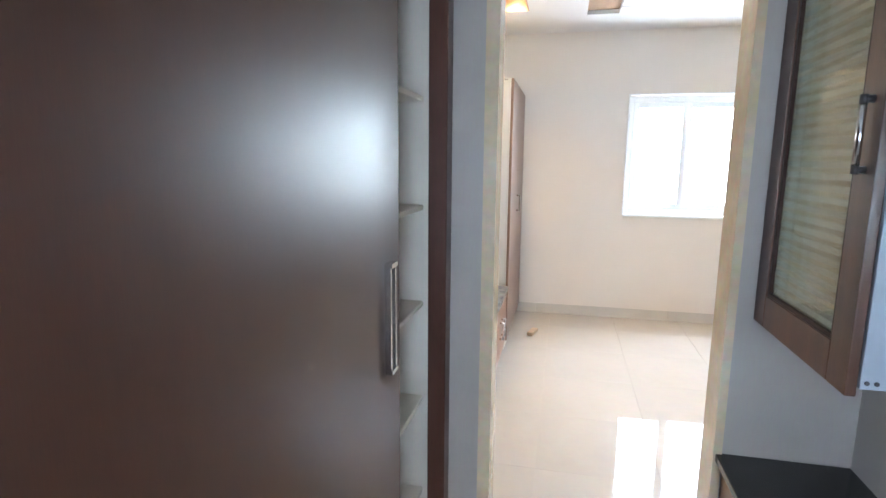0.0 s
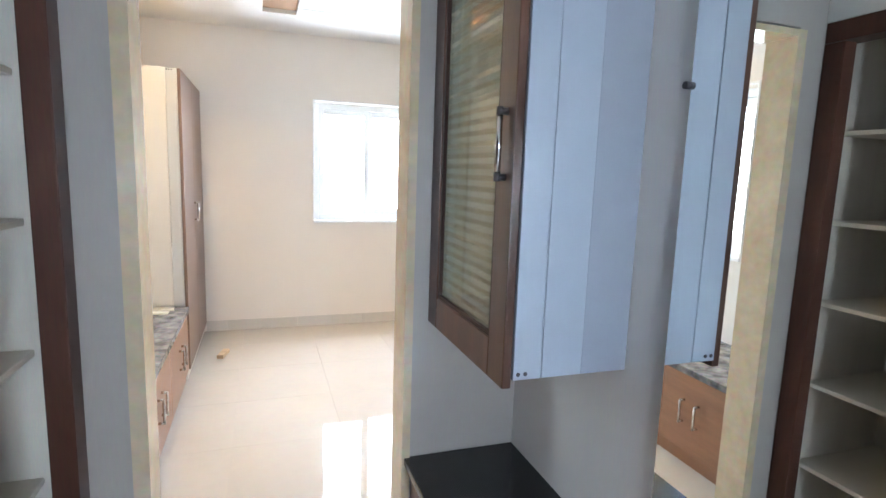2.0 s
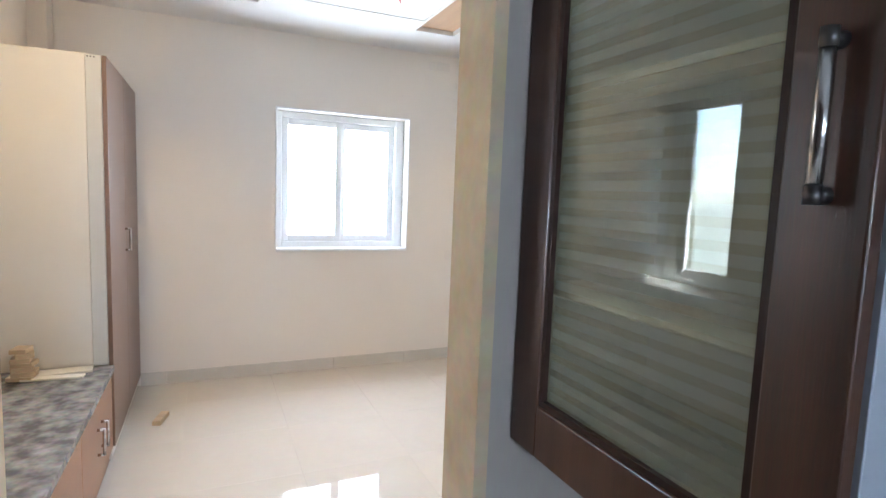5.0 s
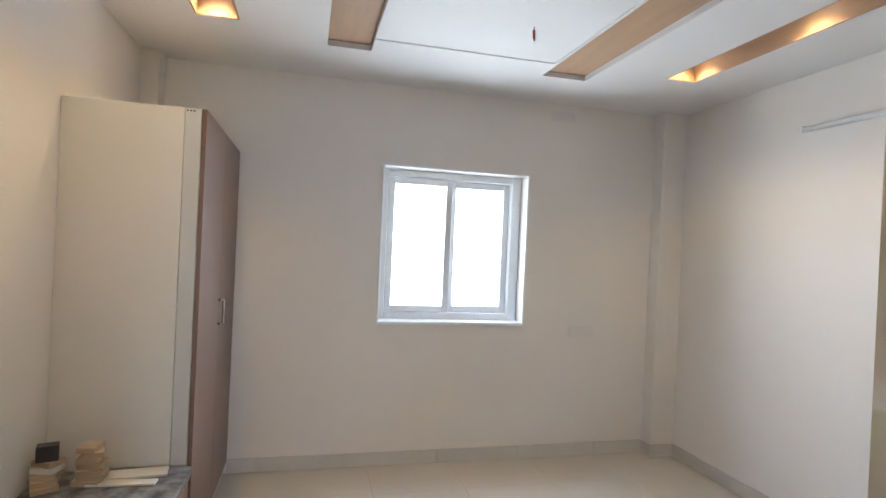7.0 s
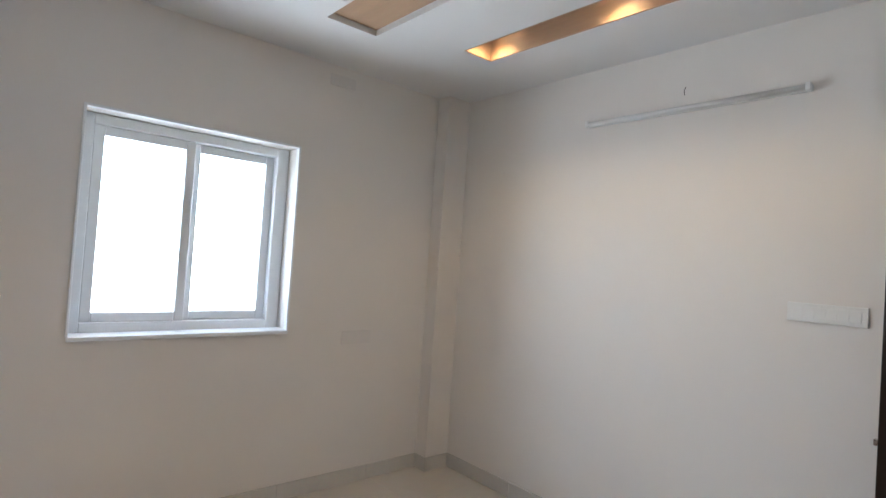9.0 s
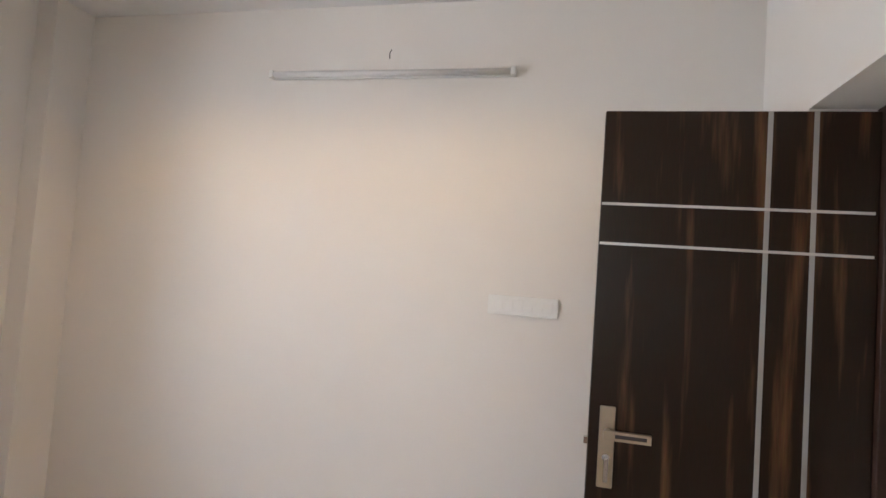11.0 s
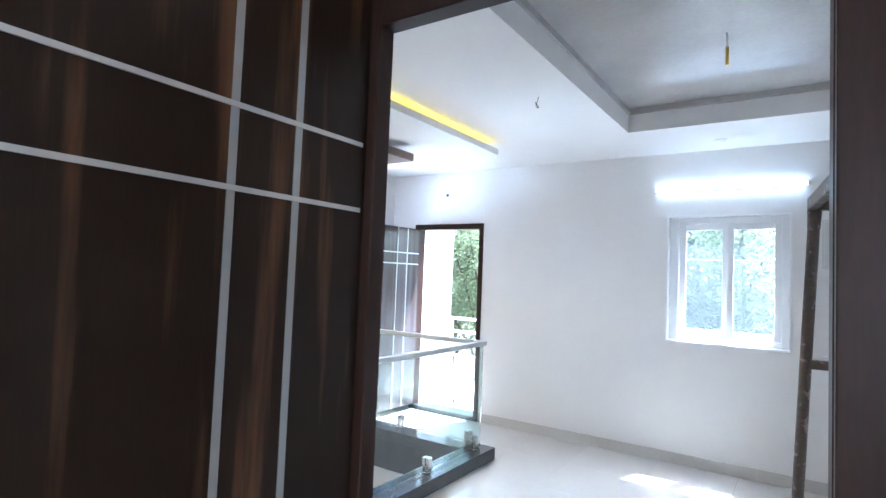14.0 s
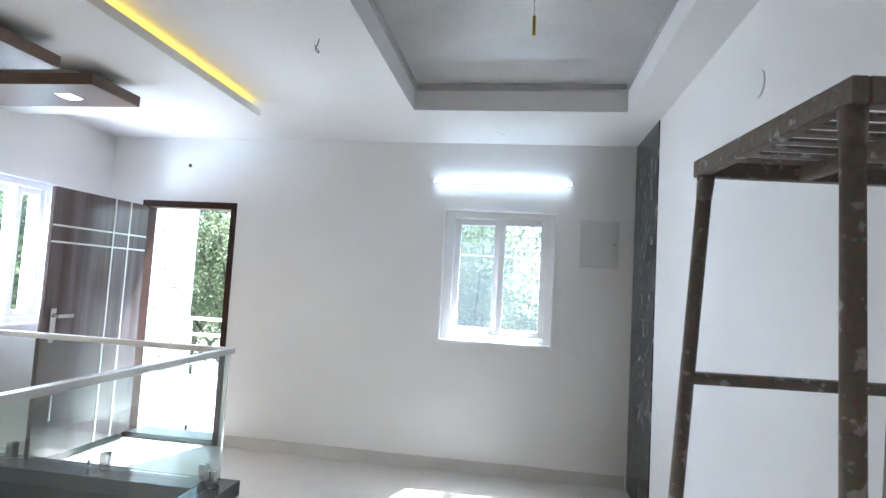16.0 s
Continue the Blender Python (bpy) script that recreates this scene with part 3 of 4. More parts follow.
def passage_cupboard():
    c = thing("sliding_wardrobe", "dark brown wardrobe with a sliding door and open shelves", "wardrobe", (WF, 1.2, 0))
    part("side_panel", boxes((BW + 0.02, WF - 0.064, 1.662, PE - 0.002, 0.07, 2.14)), SHELF_LAM, c, "taupe cupboard lining")
    part("back_panel", boxes((BW + 0.002, BW + 0.02, -1.398, PE - 0.002, 0.0, 2.54)), SHELF_LAM, c, "taupe cupboard lining")
    part("divider", boxes((BW + 0.02, SD - 0.054, 0.601, 0.62, 0.07, 2.14)), SHELF_LAM, c, "taupe cupboard lining")
    part("plinth", boxes((BW + 0.02, SD - 0.054, -1.398, PE - 0.004, 0.0, 0.07)), SHELF_LAM, c)
    part("header", boxes((BW + 0.02, WF, -1.398, PE - 0.002, 2.14, 2.54)), WHITE_LAM, c)
    part("frame_stile", rbox(WF - 0.062, WF, 1.615, PE - 0.003, 0.0, 2.06, 0.003), CUPBOARD_WOOD, c, "reddish brown frame")
    part("frame_head", rbox(WF - 0.10, WF, -1.396, PE - 0.003, 2.062, 2.138, 0.003), CUPBOARD_WOOD, c, "reddish brown frame")
    for z in (0.33, 0.69, 1.04, 1.375, 1.73):
        part("shelf", rbox(BW + 0.022, SD - 0.054, 0.622, 1.6605, z - 0.018, z, 0.002, 1), SHELF_EDGE, c,
             "cream shelf board")
    door = part("sliding_door", rbox(SD - 0.022, SD, 0.05, 1.212, 0.02, 2.058, 0.002), SLIDER, c, "dark brown satin laminate")
    part("rear_sliding_door", rbox(SD - 0.050, SD - 0.026, -1.39, 0.60, 0.02, 2.058, 0.002), SLIDER, c, "dark brown satin laminate")
    y0, y1, z0, z1 = 1.090, 1.134, 1.016, 1.271
    h = boxes((SD + 0.0004, SD + 0.016, y0, y0 + 0.008, z0, z1), (SD + 0.0004, SD + 0.016, y1 - 0.008, y1, z0, z1),
              (SD + 0.0004, SD + 0.020, y0, y1, z1, z1 + 0.011), (SD + 0.0004, SD + 0.020, y0, y1, z0 - 0.011, z0))
    part("handle", h, CHROME, door, "brushed steel recessed pull")
    part("handle_recess", boxes((SD + 0.0003, SD + 0.002, y0 + 0.008, y1 - 0.008, z0, z1)), DARK_METAL, door)


passage_cupboard()


def dresser():
    d = thing("dresser_base", "brown dresser cupboard under a black granite top", "cabinet", (0.95, 1.3, 0))
    part("body", boxes((0.80, 1.149, 0.55, PE - 0.002, 0.0, 0.553)), SHELF_LAM, d)
    for k, (y0, y1) in enumerate(((0.555, 1.115), (1.12, PE - 0.004))):
        for z0, z1 in ((0.09, 0.315), (0.32, 0.55)):
            f = part("drawer_front", rbox(0.780, 0.799, y0, y1, z0, z1, 0.002), LAMINATE, d)
            m = (y0 + y1) / 2
            hb = boxes((0.755, 0.780, m - 0.05, m - 0.042, (z0 + z1) / 2, (z0 + z1) / 2 + 0.008),
                       (0.755, 0.780, m + 0.042, m + 0.05, (z0 + z1) / 2, (z0 + z1) / 2 + 0.008),
                       (0.748, 0.756, m - 0.055, m + 0.055, (z0 + z1) / 2 - 0.002, (z0 + z1) / 2 + 0.010))
            part("handle", hb, CHROME, f)
    top = tagged(mesh_object("counter_top", rbox(0.755, 1.1495, 0.53, PE - 0.002, 0.554, 0.580, 0.003), BLACK_GRANITE),
                 "black granite dresser top in the niche", "countertop")


dresser()


def wall_cabinet():
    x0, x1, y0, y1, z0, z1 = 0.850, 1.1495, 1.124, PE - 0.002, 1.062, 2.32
    c = thing("wall_cabinet", "wall cabinet with a striped glass door in a brown frame", "cabinet", (x1, (y0 + y1) / 2, z0))
    t = 0.018
    side = part("side_panel", rbox(x0 + 0.072, 1.026, y0, y0 + t, z0, z1, 0.001, 1), BLUE_LAM, c, "pale lavender-grey laminate side")
    # rear of the side panel, with the band of shade in its colour
    part("side_shade_band", rbox(1.0262, x1, y0, y0 + t, z0, z1, 0.0005, 1), LAVENDER_SHADED, c, "lavender laminate side, darkened for a soft band of shade")
    part("side_strip", rbox(x0, x0 + 0.070, y0 - 0.001, y0 + t, z0, z1, 0.001, 1), BLUE_LAM, c, "pale edge strip with screw caps")
    for dx in (0.012, 0.030):
        part("screw_cap", rod((x0 + dx, y0 - 0.0028, z0 + 0.014), (x0 + dx, y0 - 0.001, z0 + 0.014), 0.005, sides=10), DARK_METAL, side)
    part("side_panel", boxes((x0, x1, y1 - t, y1, z0, z1)), CAB_LINING, c)
    part("back", boxes((x1 - 0.008, x1, y0 + t, y1 - t, z0, z1)), CAB_LINING, c)
    part("bottom", boxes((x0, x1 - 0.008, y0 + t, y1 - t, z0, z0 + t)), WHITE_LAM, c)
    part("top", boxes((x0, x1 - 0.008, y0 + t, y1 - t, z1 - t, z1)), WHITE_LAM, c)
    for z in (1.33, 1.68, 2.0):
        part("shelf", rbox(x0 + 0.02, x1 - 0.009, y0 + t + 0.001, y1 - t - 0.001, z, z + 0.018, 0.001, 1), SHELF_EDGE, c)
    # framed glass door
    dx0, dx1, dy0, dy1, dz0, dz1 = 0.826, 0.8485, 1.128, PE - 0.003, 1.042, 2.335
    st0, st1, rl = 0.085, 0.082, 0.095
    door = part("door", rbox(dx0, dx1, dy0, dy0 + st0, dz0, dz1, 0.003), TEAK, c, "reddish brown door frame")
    part("stile", rbox(dx0, dx1, dy1 - st1, dy1, dz0, dz1, 0.003), TEAK, door)
    part("rail", rbox(dx0, dx1, dy0 + st0, dy1 - st1, dz0, dz0 + rl, 0.003), TEAK, door)
    part("rail", rbox(dx0, dx1, dy0 + st0, dy1 - st1, dz1 - rl, dz1, 0.003), TEAK, door)
    g0, g1, h0, h1 = dy0 + st0 + 0.001, dy1 - st1 - 0.001, dz0 + rl + 0.001, dz1 - rl - 0.001
    bead = boxes((dx0 + 0.004, dx0 + 0.014, g0, g0 + 0.010, h0, h1), (dx0 + 0.004, dx0 + 0.014, g1 - 0.010, g1, h0, h1),
                 (dx0 + 0.004, dx0 + 0.014, g0 + 0.010, g1 - 0.010, h0, h0 + 0.010), (dx0 + 0.004, dx0 + 0.014, g0 + 0.010, g1 - 0.010, h1 - 0.010, h1))
    part("glazing_bead", bead, FRAME_WOOD, door)
    part("pane", boxes((dx0 + 0.0145, dx0 + 0.0185, g0, g1, h0, h1)), CAB_GLASS, door, "greenish glass with frosted stripes").visible_shadow = False
    n = int((h1 - h0 - 0.02) / 0.028)
    for k in range(n):
        z = h0 + 0.014 + k * 0.028
        s = part("frosted_stripe", boxes((dx0 + 0.0187, dx0 + 0.0192, g0 + 0.012, g1 - 0.012, z, z + 0.015)), FROST, door)
        s.visible_shadow = False
    hy = 1.168
    hd = part("handle", rod((0.808, hy, 1.520), (0.808, hy, 1.648), 0.0072), CHROME, door, "chrome bow handle with dark ends")
    for z in (1.514, 1.655):
        part("handle_end", rod((0.8258, hy, z), (0.806, hy, z), 0.0085, 0.006), DARK_METAL, hd)
        part("handle_cap", rod((0.808, hy, z - 0.009), (0.808, hy, z + 0.009), 0.0078), DARK_METAL, hd)


wall_cabinet()

mirror = thing("wall_mirror", "frameless mirror on the niche wall above the counter", "mirror", (1.15, 0.7, 0.58))
part("backing_board", boxes((1.1415, 1.1505, 0.33, 0.979, 0.5815, 2.42)), WHITE_LAM, mirror, "white backing board")
part("glass_sheet", boxes((1.1365, 1.1413, 0.328, 0.980, 0.5815, 2.42)), MIRROR, mirror)
part("mirror_clip", rod((1.150, 0.986, 1.709), (1.126, 0.986, 1.709), 0.0075), DARK_METAL, mirror, "dark steel mirror stud")


# ================= bedroom =================
def bedroom_wardrobe():
    w = thing("bedroom_wardrobe", "tall wardrobe with brown doors and white side", "wardrobe", (-0.45, 4.6, 0))
    y0, y1, zt = 4.084, BN - 0.002, 2.128
    part("side_panel", rbox(BW + 0.002, -0.262, y0, y0 + 0.018, 0.537, zt, 0.001, 1), WHITE_LAM, w, "white laminate side")
    part("side_strip", rbox(-0.260, -0.192, y0 - 0.001, y0 + 0.018, 0.537, zt, 0.001, 1), GREY_LAM, w, "grey-white edge strip")
    for k in range(3):
        part("screw_cap", rod((-0.25 + k * 0.014, y0 - 0.003, zt - 0.012), (-0.25 + k * 0.014, y0 - 0.001, zt - 0.012), 0.004, sides=8), DARK_METAL, w)
    part("body", boxes((BW + 0.002, -0.192, y0 + 0.018, y1, 0.0, zt)), WHITE_LAM, w)
    for a, b in ((y0 - 0.001, 4.672), (4.675, y1)):
        d = part("door", rbox(-0.190, -0.170, a, b, 0.08, zt, 0.002), LAMINATE, w, "pinkish brown wood laminate door")
        hy = b - 0.045 if a < 4.5 else a + 0.045
        if a > 4.5:
            continue
        hb = bmesh.new()
        tube(hb, (-0.142, hy, 1.083), (-0.142, hy, 1.223), 0.007)
        tube(hb, (-0.1698, hy, 1.088), (-0.142, hy, 1.088), 0.007)
        tube(hb, (-0.1698, hy, 1.218), (-0.142, hy, 1.218), 0.007)
        part("handle", hb, CHROME, d)


bedroom_wardrobe()


def bench():
    b = thing("low_drawer_bench", "low orange-brown drawer unit along the wall", "cabinet", (-0.45, 3.0, 0))
    y0, y1 = 1.83, 4.08
    part("body", boxes((BW + 0.002, -0.20, y0, y1, 0.0, 0.498)), LAMINATE_DRAWER, b)
    n = 3
    w = (y1 - y0) / n
    for k in range(n):
        a = y0 + k * w
        d = part("drawer_front", rbox(-0.199, -0.180, a + 0.003, a + w - 0.003, 0.08, 0.494, 0.002), LAMINATE_DRAWER, b)
        for hy in (a + w / 2 - 0.05, a + w / 2 + 0.05):
            hb = bmesh.new()
            tube(hb, (-0.152, hy, 0.23), (-0.152, hy, 0.36), 0.007)
            tube(hb, (-0.1798, hy, 0.235), (-0.152, hy, 0.235), 0.007)
            tube(hb, (-0.1798, hy, 0.355), (-0.152, hy, 0.355), 0.007)
            part("handle", hb, CHROME, d)
    tagged(mesh_object("bench_top", rbox(BW + 0.002, -0.165, y0, y1 + 0.0, 0.499, 0.535, 0.004), GREY_MARBLE),
           "grey veined granite top on the low drawer unit", "countertop")


bench()

# offcuts left on the bench and on the floor
def offcut(label, cx, cy, cz, lx, ly, lz, turn, mat, name="wood_offcut", group="offcuts on the bench"):
    ob = mesh_object(name, rbox(-lx / 2, lx / 2, -ly / 2, ly / 2, 0, lz, 0.002, 1), mat)
    ob.matrix_world = pose(cx, cy, cz, 0, 0, turn)
    return tagged(ob, label, "wood piece", group)


BT = 0.5355
offcut("cream board offcut lying on the granite bench", -0.42, 4.00, BT, 0.34, 0.09, 0.012, 6, WHITE_BOARD, "board_offcut")
offcut("narrow cream board offcut on the granite bench", -0.40, 3.92, BT, 0.26, 0.05, 0.010, -4, WHITE_BOARD, "board_offcut")
for k in range(7):
    offcut("small raw wood block stacked on the bench", -0.53 + 0.012 * (k % 2), 3.95, BT + 0.0225 * k, 0.105 - 0.006 * k, 0.085, 0.022, 12 * (k % 3) - 8, RAW_WOOD)
for k in range(5):
    offcut("small raw wood block stacked on the bench", -0.67, 3.90 + 0.008 * k, BT + 0.0225 * k, 0.09, 0.075, 0.022, 25 - 13 * k, WHITE_BOARD if k == 3 else RAW_WOOD)
offcut("dark blue-grey block on the wood stack", -0.67, 3.92, BT + 0.1127, 0.075, 0.05, 0.062, 18, DARK_METAL)
offcut("raw pine offcut lying on the tile floor", 0.012, 4.56, 0.001, 0.05, 0.16, 0.03, -14, RAW_WOOD, group="offcut on the floor")


def switch_board(name, label, along, face, out, a0, a1, z0, z1, n, mat=PLASTIC):
    """A plate on a wall with n rocker switches; out: direction away from the wall."""
    s = thing(name, label, "switch")
    def bar(b0, b1, c0, c1, d0, d1, r):
        f0, f1 = face + out * c0, face + out * c1
        if along == 'y':
            return rbox(min(f0, f1), max(f0, f1), b0, b1, d0, d1, r, 1)
        return rbox(b0, b1, min(f0, f1), max(f0, f1), d0, d1, r, 1)
    part("plate", bar(a0, a1, 0.0005, 0.010, z0, z1, 0.002), mat, s)
    m = 0.022
    w = (a1 - a0 - 2 * m) / n
    for k in range(n):
        part("rocker", bar(a0 + m + k * w + 0.001, a0 + m + (k + 1) * w - 0.001, 0.0102, 0.0135, z0 + 0.016, z1 - 0.016, 0.001), mat, s)
    return s


switch_board("switch_board", "white switch board on the cream wall", 'y', BE, -1, 2.722, 3.008, 1.343, 1.423, 6)
switch_board("socket_plate", "cream painted socket plate below the bedroom window", 'x', BN, -1, 2.26, 2.48, 0.915, 1.0, 3, PLATE_CREAM)
switch_board("socket_plate", "cream painted blank plate high on the wall", 'x', BN, -1, 2.05, 2.23, 2.56, 2.63, 1, PLATE_CREAM)
switch_board("socket_plate", "white socket plate near the hall corner", 'x', LS, 1, 1.77, 1.86, 0.935, 1.02, 2)
switch_board("socket_plate", "white socket plate near the hall corner", 'x', LS, 1, 1.655, 1.745, 0.925, 1.01, 2)


def batten(name, label, along, face, out, a0, a1, z, lit):
    b = thing(name, label, "tube light")
    def bar(b0, b1, c0, c1, d0, d1, r):
        f0, f1 = face + out * c0, face + out * c1
        if along == 'y':
            return rbox(min(f0, f1), max(f0, f1), b0, b1, d0, d1, r, 1)
        return rbox(b0, b1, min(f0, f1), max(f0, f1), d0, d1, r, 1)
    part("base", bar(a0, a1, 0.001, 0.022, z - 0.014, z + 0.014, 0.002), PLASTIC_OLD, b)
    part("end_cap", bar(a0, a0 + 0.02, 0.0222, 0.05, z - 0.018, z + 0.018, 0.003), PLASTIC, b)
    part("end_cap", bar(a1 - 0.02, a1, 0.0222, 0.05, z - 0.018, z + 0.018, 0.003), PLASTIC, b)
    f = face + out * 0.036
    ends = ((f, a0 + 0.0205, z), (f, a1 - 0.0205, z)) if along == 'y' else ((a0 + 0.0205, f, z), (a1 - 0.0205, f, z))
    part("tube", rod(*ends, 0.0135, sides=14), TUBE_GLOW if lit else PLASTIC_OLD, b, "glowing cool white tube" if lit else "unlit tube")
    return b


batten("batten_light", "unlit white batten light on the cream wall", 'y', BE, -1, 2.953, 4.092, 2.36, False)
batten("tube_light", "lit cool white tube light above the window", 'x', LS, 1, 1.937, 3.078, 2.326, True)


def downlight(name, label, x, y, z, mat, r=0.035):
    d = thing(name, label, "downlight", (x, y, z))
    ring = bmesh.new()
    n = 24
    rows = []
    for i in range(n):
        a = 2 * math.pi * i / n
        rows.append([ring.verts.new((x + rr * math.cos(a), y + rr * math.sin(a), zz))
                     for rr, zz in ((r, z - 0.002), (r, z - 0.006), (r + 0.006, z - 0.009), (r + 0.016, z - 0.004), (r + 0.018, z - 0.0002))])
    for i in range(n):
        for k in range(4):
            ring.faces.new((rows[i][k], rows[(i + 1) % n][k], rows[(i + 1) % n][k + 1], rows[i][k + 1]))
    part("ring", ring, UPVC, d)
    part("lens", rod((x, y, z - 0.004), (x, y, z - 0.001), r - 0.0005, sides=24), mat, d)


for dx in (-0.21, 2.55):
    for dy in (4.36, 3.60, 2.90):
        downlight("recess_downlight", "small warm downlight in a wood slot", dx, dy, 2.85, LED_WARM, 0.028)
        downlight_lamp("downlight_lamp", dx, dy, 2.80, 2.0 if dx < 0 else 1.4, WARM, 130)

# capped wire for the missing fan
fw = thing("fan_wire", "short red capped wire hanging from the ceiling", "wire", (1.35, 4.03, 2.70))
part("wire", rod((1.352, 4.03, 2.6949), (1.349, 4.025, 2.675), 0.002, sides=8), DARK_METAL, fw)
part("sleeve", rod((1.349, 4.025, 2.675), (1.349, 4.022, 2.635), 0.0075, 0.0055, sides=10), RED, fw)
part("tail", rod((1.349, 4.022, 2.6349), (1.353, 4.022, 2.622), 0.003, sides=8), RED, fw)


# ================= living hall =================
def balustrade():
    """Glass railing on a dark granite kerb round the stair void."""
    k = 0.22
    kerb = tagged(mesh_object("stair_kerb", rounded(boxes((VX - 0.03, VX + k - 0.03, VY - 0.03, VN, 0.001, 0.10)), 0.004, 1), DARK_GRANITE),
                  "dark polished granite kerb round the stair void", "kerb")
    part("kerb_stone", rbox(VX + k - 0.029, LE - 0.002, VY - 0.03, VY + k - 0.03, 0.001, 0.10, 0.004, 1), DARK_GRANITE, kerb)
    part("kerb_stone", rbox(LE - 0.10, LE - 0.002, VY + k - 0.029, VN, -0.22, 0.10, 0.004, 1), DARK_GRANITE, kerb)
    part("fascia", boxes((VX + 0.001, VX + 0.02, VY + 0.02, VN, -0.32, 0.0005)), DARK_GRANITE, kerb)
    part("fascia", boxes((VX + 0.0205, LE - 0.003, VY + 0.001, VY + 0.02, -0.32, 0.0005)), DARK_GRANITE, kerb)
    r = thing("glass_railing", "clear glass stair railing with a steel handrail", "railing", (VX + 0.08, VY + 0.08, 0.10))
    gx, gy, zt = VX + 0.075, VY + 0.05, 0.935
    p1 = part("glass_panel", rbox(gx - 0.006, gx + 0.006, gy + 0.004, VN - 0.03, 0.112, zt, 0.002, 1), RAIL_GLASS, r)
    p2 = part("glass_panel", rbox(gx + 0.009, LE - 0.02, gy - 0.012, gy, 0.112, zt, 0.002, 1), RAIL_GLASS, r)
    for p in (p1, p2):
        p.visible_shadow = False
    part("handrail", rbox(gx - 0.022, gx + 0.022, gy - 0.03, VN - 0.02, zt, zt + 0.038, 0.004), RAIL_METAL, r)
    part("handrail", rbox(gx + 0.0225, LE - 0.01, gy - 0.03, gy + 0.014, zt, zt + 0.038, 0.004), RAIL_METAL, r)
    spots = [(gx, gy + 0.10 + 0.66 * i, 0) for i in range(4)] + [(gx + 0.12 + 0.72 * i, gy - 0.006, 1) for i in range(3)]
    for x, y, d in spots:
        s = bmesh.new()
        tube(s, (x, y, 0.1005), (x, y, 0.112), 0.028, sides=18)
        for o in (-0.019, 0.019):
            a, b = (x + (o if d == 0 else 0), y + (o if d == 1 else 0))
            box(s, a - 0.011 - 0.012 * d, a + 0.011 + 0.012 * d, b - 0.023 + 0.012 * d, b + 0.023 - 0.012 * d, 0.112, 0.21)
        part("spigot", s, CHROME, r)


balustrade()


for x, z in ((4.48, 0.43), (5.165, 0.135)):
    tagged(mesh_object("glass_sticker", rbox(x - 0.011, x + 0.011, VY + 0.0503, VY + 0.0512, z - 0.018, z + 0.018, 0.0003, 1), BLACK_HOLE),
           "small dark sticker on the railing glass", "sticker")
stub = bmesh.new()
tube(stub, (BE, 3.526, 2.44), (BE - 0.02, 3.52, 2.455), 0.002, sides=6)
tube(stub, (BE - 0.02, 3.52, 2.455), (BE - 0.015, 3.515, 2.475), 0.002, sides=6)
tagged(mesh_object("wire_stub", stub, DARK_METAL), "short bare wire above the batten light", "wire")


def scaffold():
    s = thing("scaffold_stand", "rusty paint-spattered steel working platform", "scaffold", (1.72, 1.0, 0))
    zt, x0, x1, y0, y1 = 1.76, 1.495, 1.928, 0.818, 1.29
    def bar(a, b, w=0.02, h=0.035):
        bm = bmesh.new()
        a, b = Vector(a), Vector(b)
        q = (b - a).to_track_quat('Z', 'Y')
        n = (b - a).length
        box(bm, -w / 2, w / 2, -h / 2, h / 2, 0, n)
        bmesh.ops.transform(bm, matrix=Matrix.Translation(a) @ q.to_matrix().to_4x4(), verts=bm.verts)
        return rounded(bm, 0.002, 1)
    for x in (x0, x1 - 0.02):
        part("side_angle", rbox(x, x + 0.022, y0, y1, zt - 0.036, zt, 0.002, 1), SCAF, s)
    for y in (y0, y1 - 0.022):
        part("end_angle", rbox(x0 + 0.0225, x1 - 0.0205, y, y + 0.022, zt - 0.036, zt, 0.002, 1), SCAF, s)
    part("middle_bearer", rbox(1.70, 1.725, y0 + 0.023, y1 - 0.023, zt - 0.036, zt - 0.008, 0.002, 1), SCAF, s)
    n = 9
    for k in range(n):
        y = y0 + 0.045 + k * (y1 - y0 - 0.09) / (n - 1)
        part("slat", rbox(x0 + 0.0225, x1 - 0.0205, y - 0.013, y + 0.013, zt - 0.007, zt - 0.001, 0.001, 1), SCAF, s)
    legs = (((x1 - 0.012, y1 - 0.02, zt - 0.037), (x1 + 0.015, y1 + 0.035, 0.0)), ((x1 - 0.012, y0 + 0.03, zt - 0.037), (x1 + 0.05, y0 - 0.10, 0.0)),
            ((x0 + 0.02, y1 - 0.02, zt - 0.037), (x0 - 0.0, y1 + 0.035, 0.0)), ((x0 + 0.02, y0 + 0.03, zt - 0.037), (x0 - 0.0, y0 - 0.10, 0.0)))
    for a, b in legs:
        leg = bmesh.new()
        tube(leg, a, b, 0.0145, 0.0145, 14)
        lg = part("leg", leg, SCAF, s)
        part("weld_collar", rod(Vector(a), Vector(a) + (Vector(b) - Vector(a)).normalized() * 0.05, 0.0175, 0.015, 12), SCAF, lg)
    def on(leg, z):
        a, b = Vector(leg[0]), Vector(leg[1])
        return a + (b - a) * ((a.z - z) / (a.z - b.z))
    part("cross_bar", bar(on(legs[1], 1.305), on(legs[3], 1.305), 0.024, 0.024), SCAF, s)
    part("cross_bar", bar(on(legs[1], 0.45), on(legs[3], 0.45), 0.024, 0.024), SCAF, s)
    # the stand is turned a little to the wall
    pivot = Matrix.Translation((x1, y1, 0))
    s.matrix_world = pivot @ Matrix.Rotation(radians(5.7), 4, 'Z') @ pivot.inverted() @ s.matrix_world


scaffold()

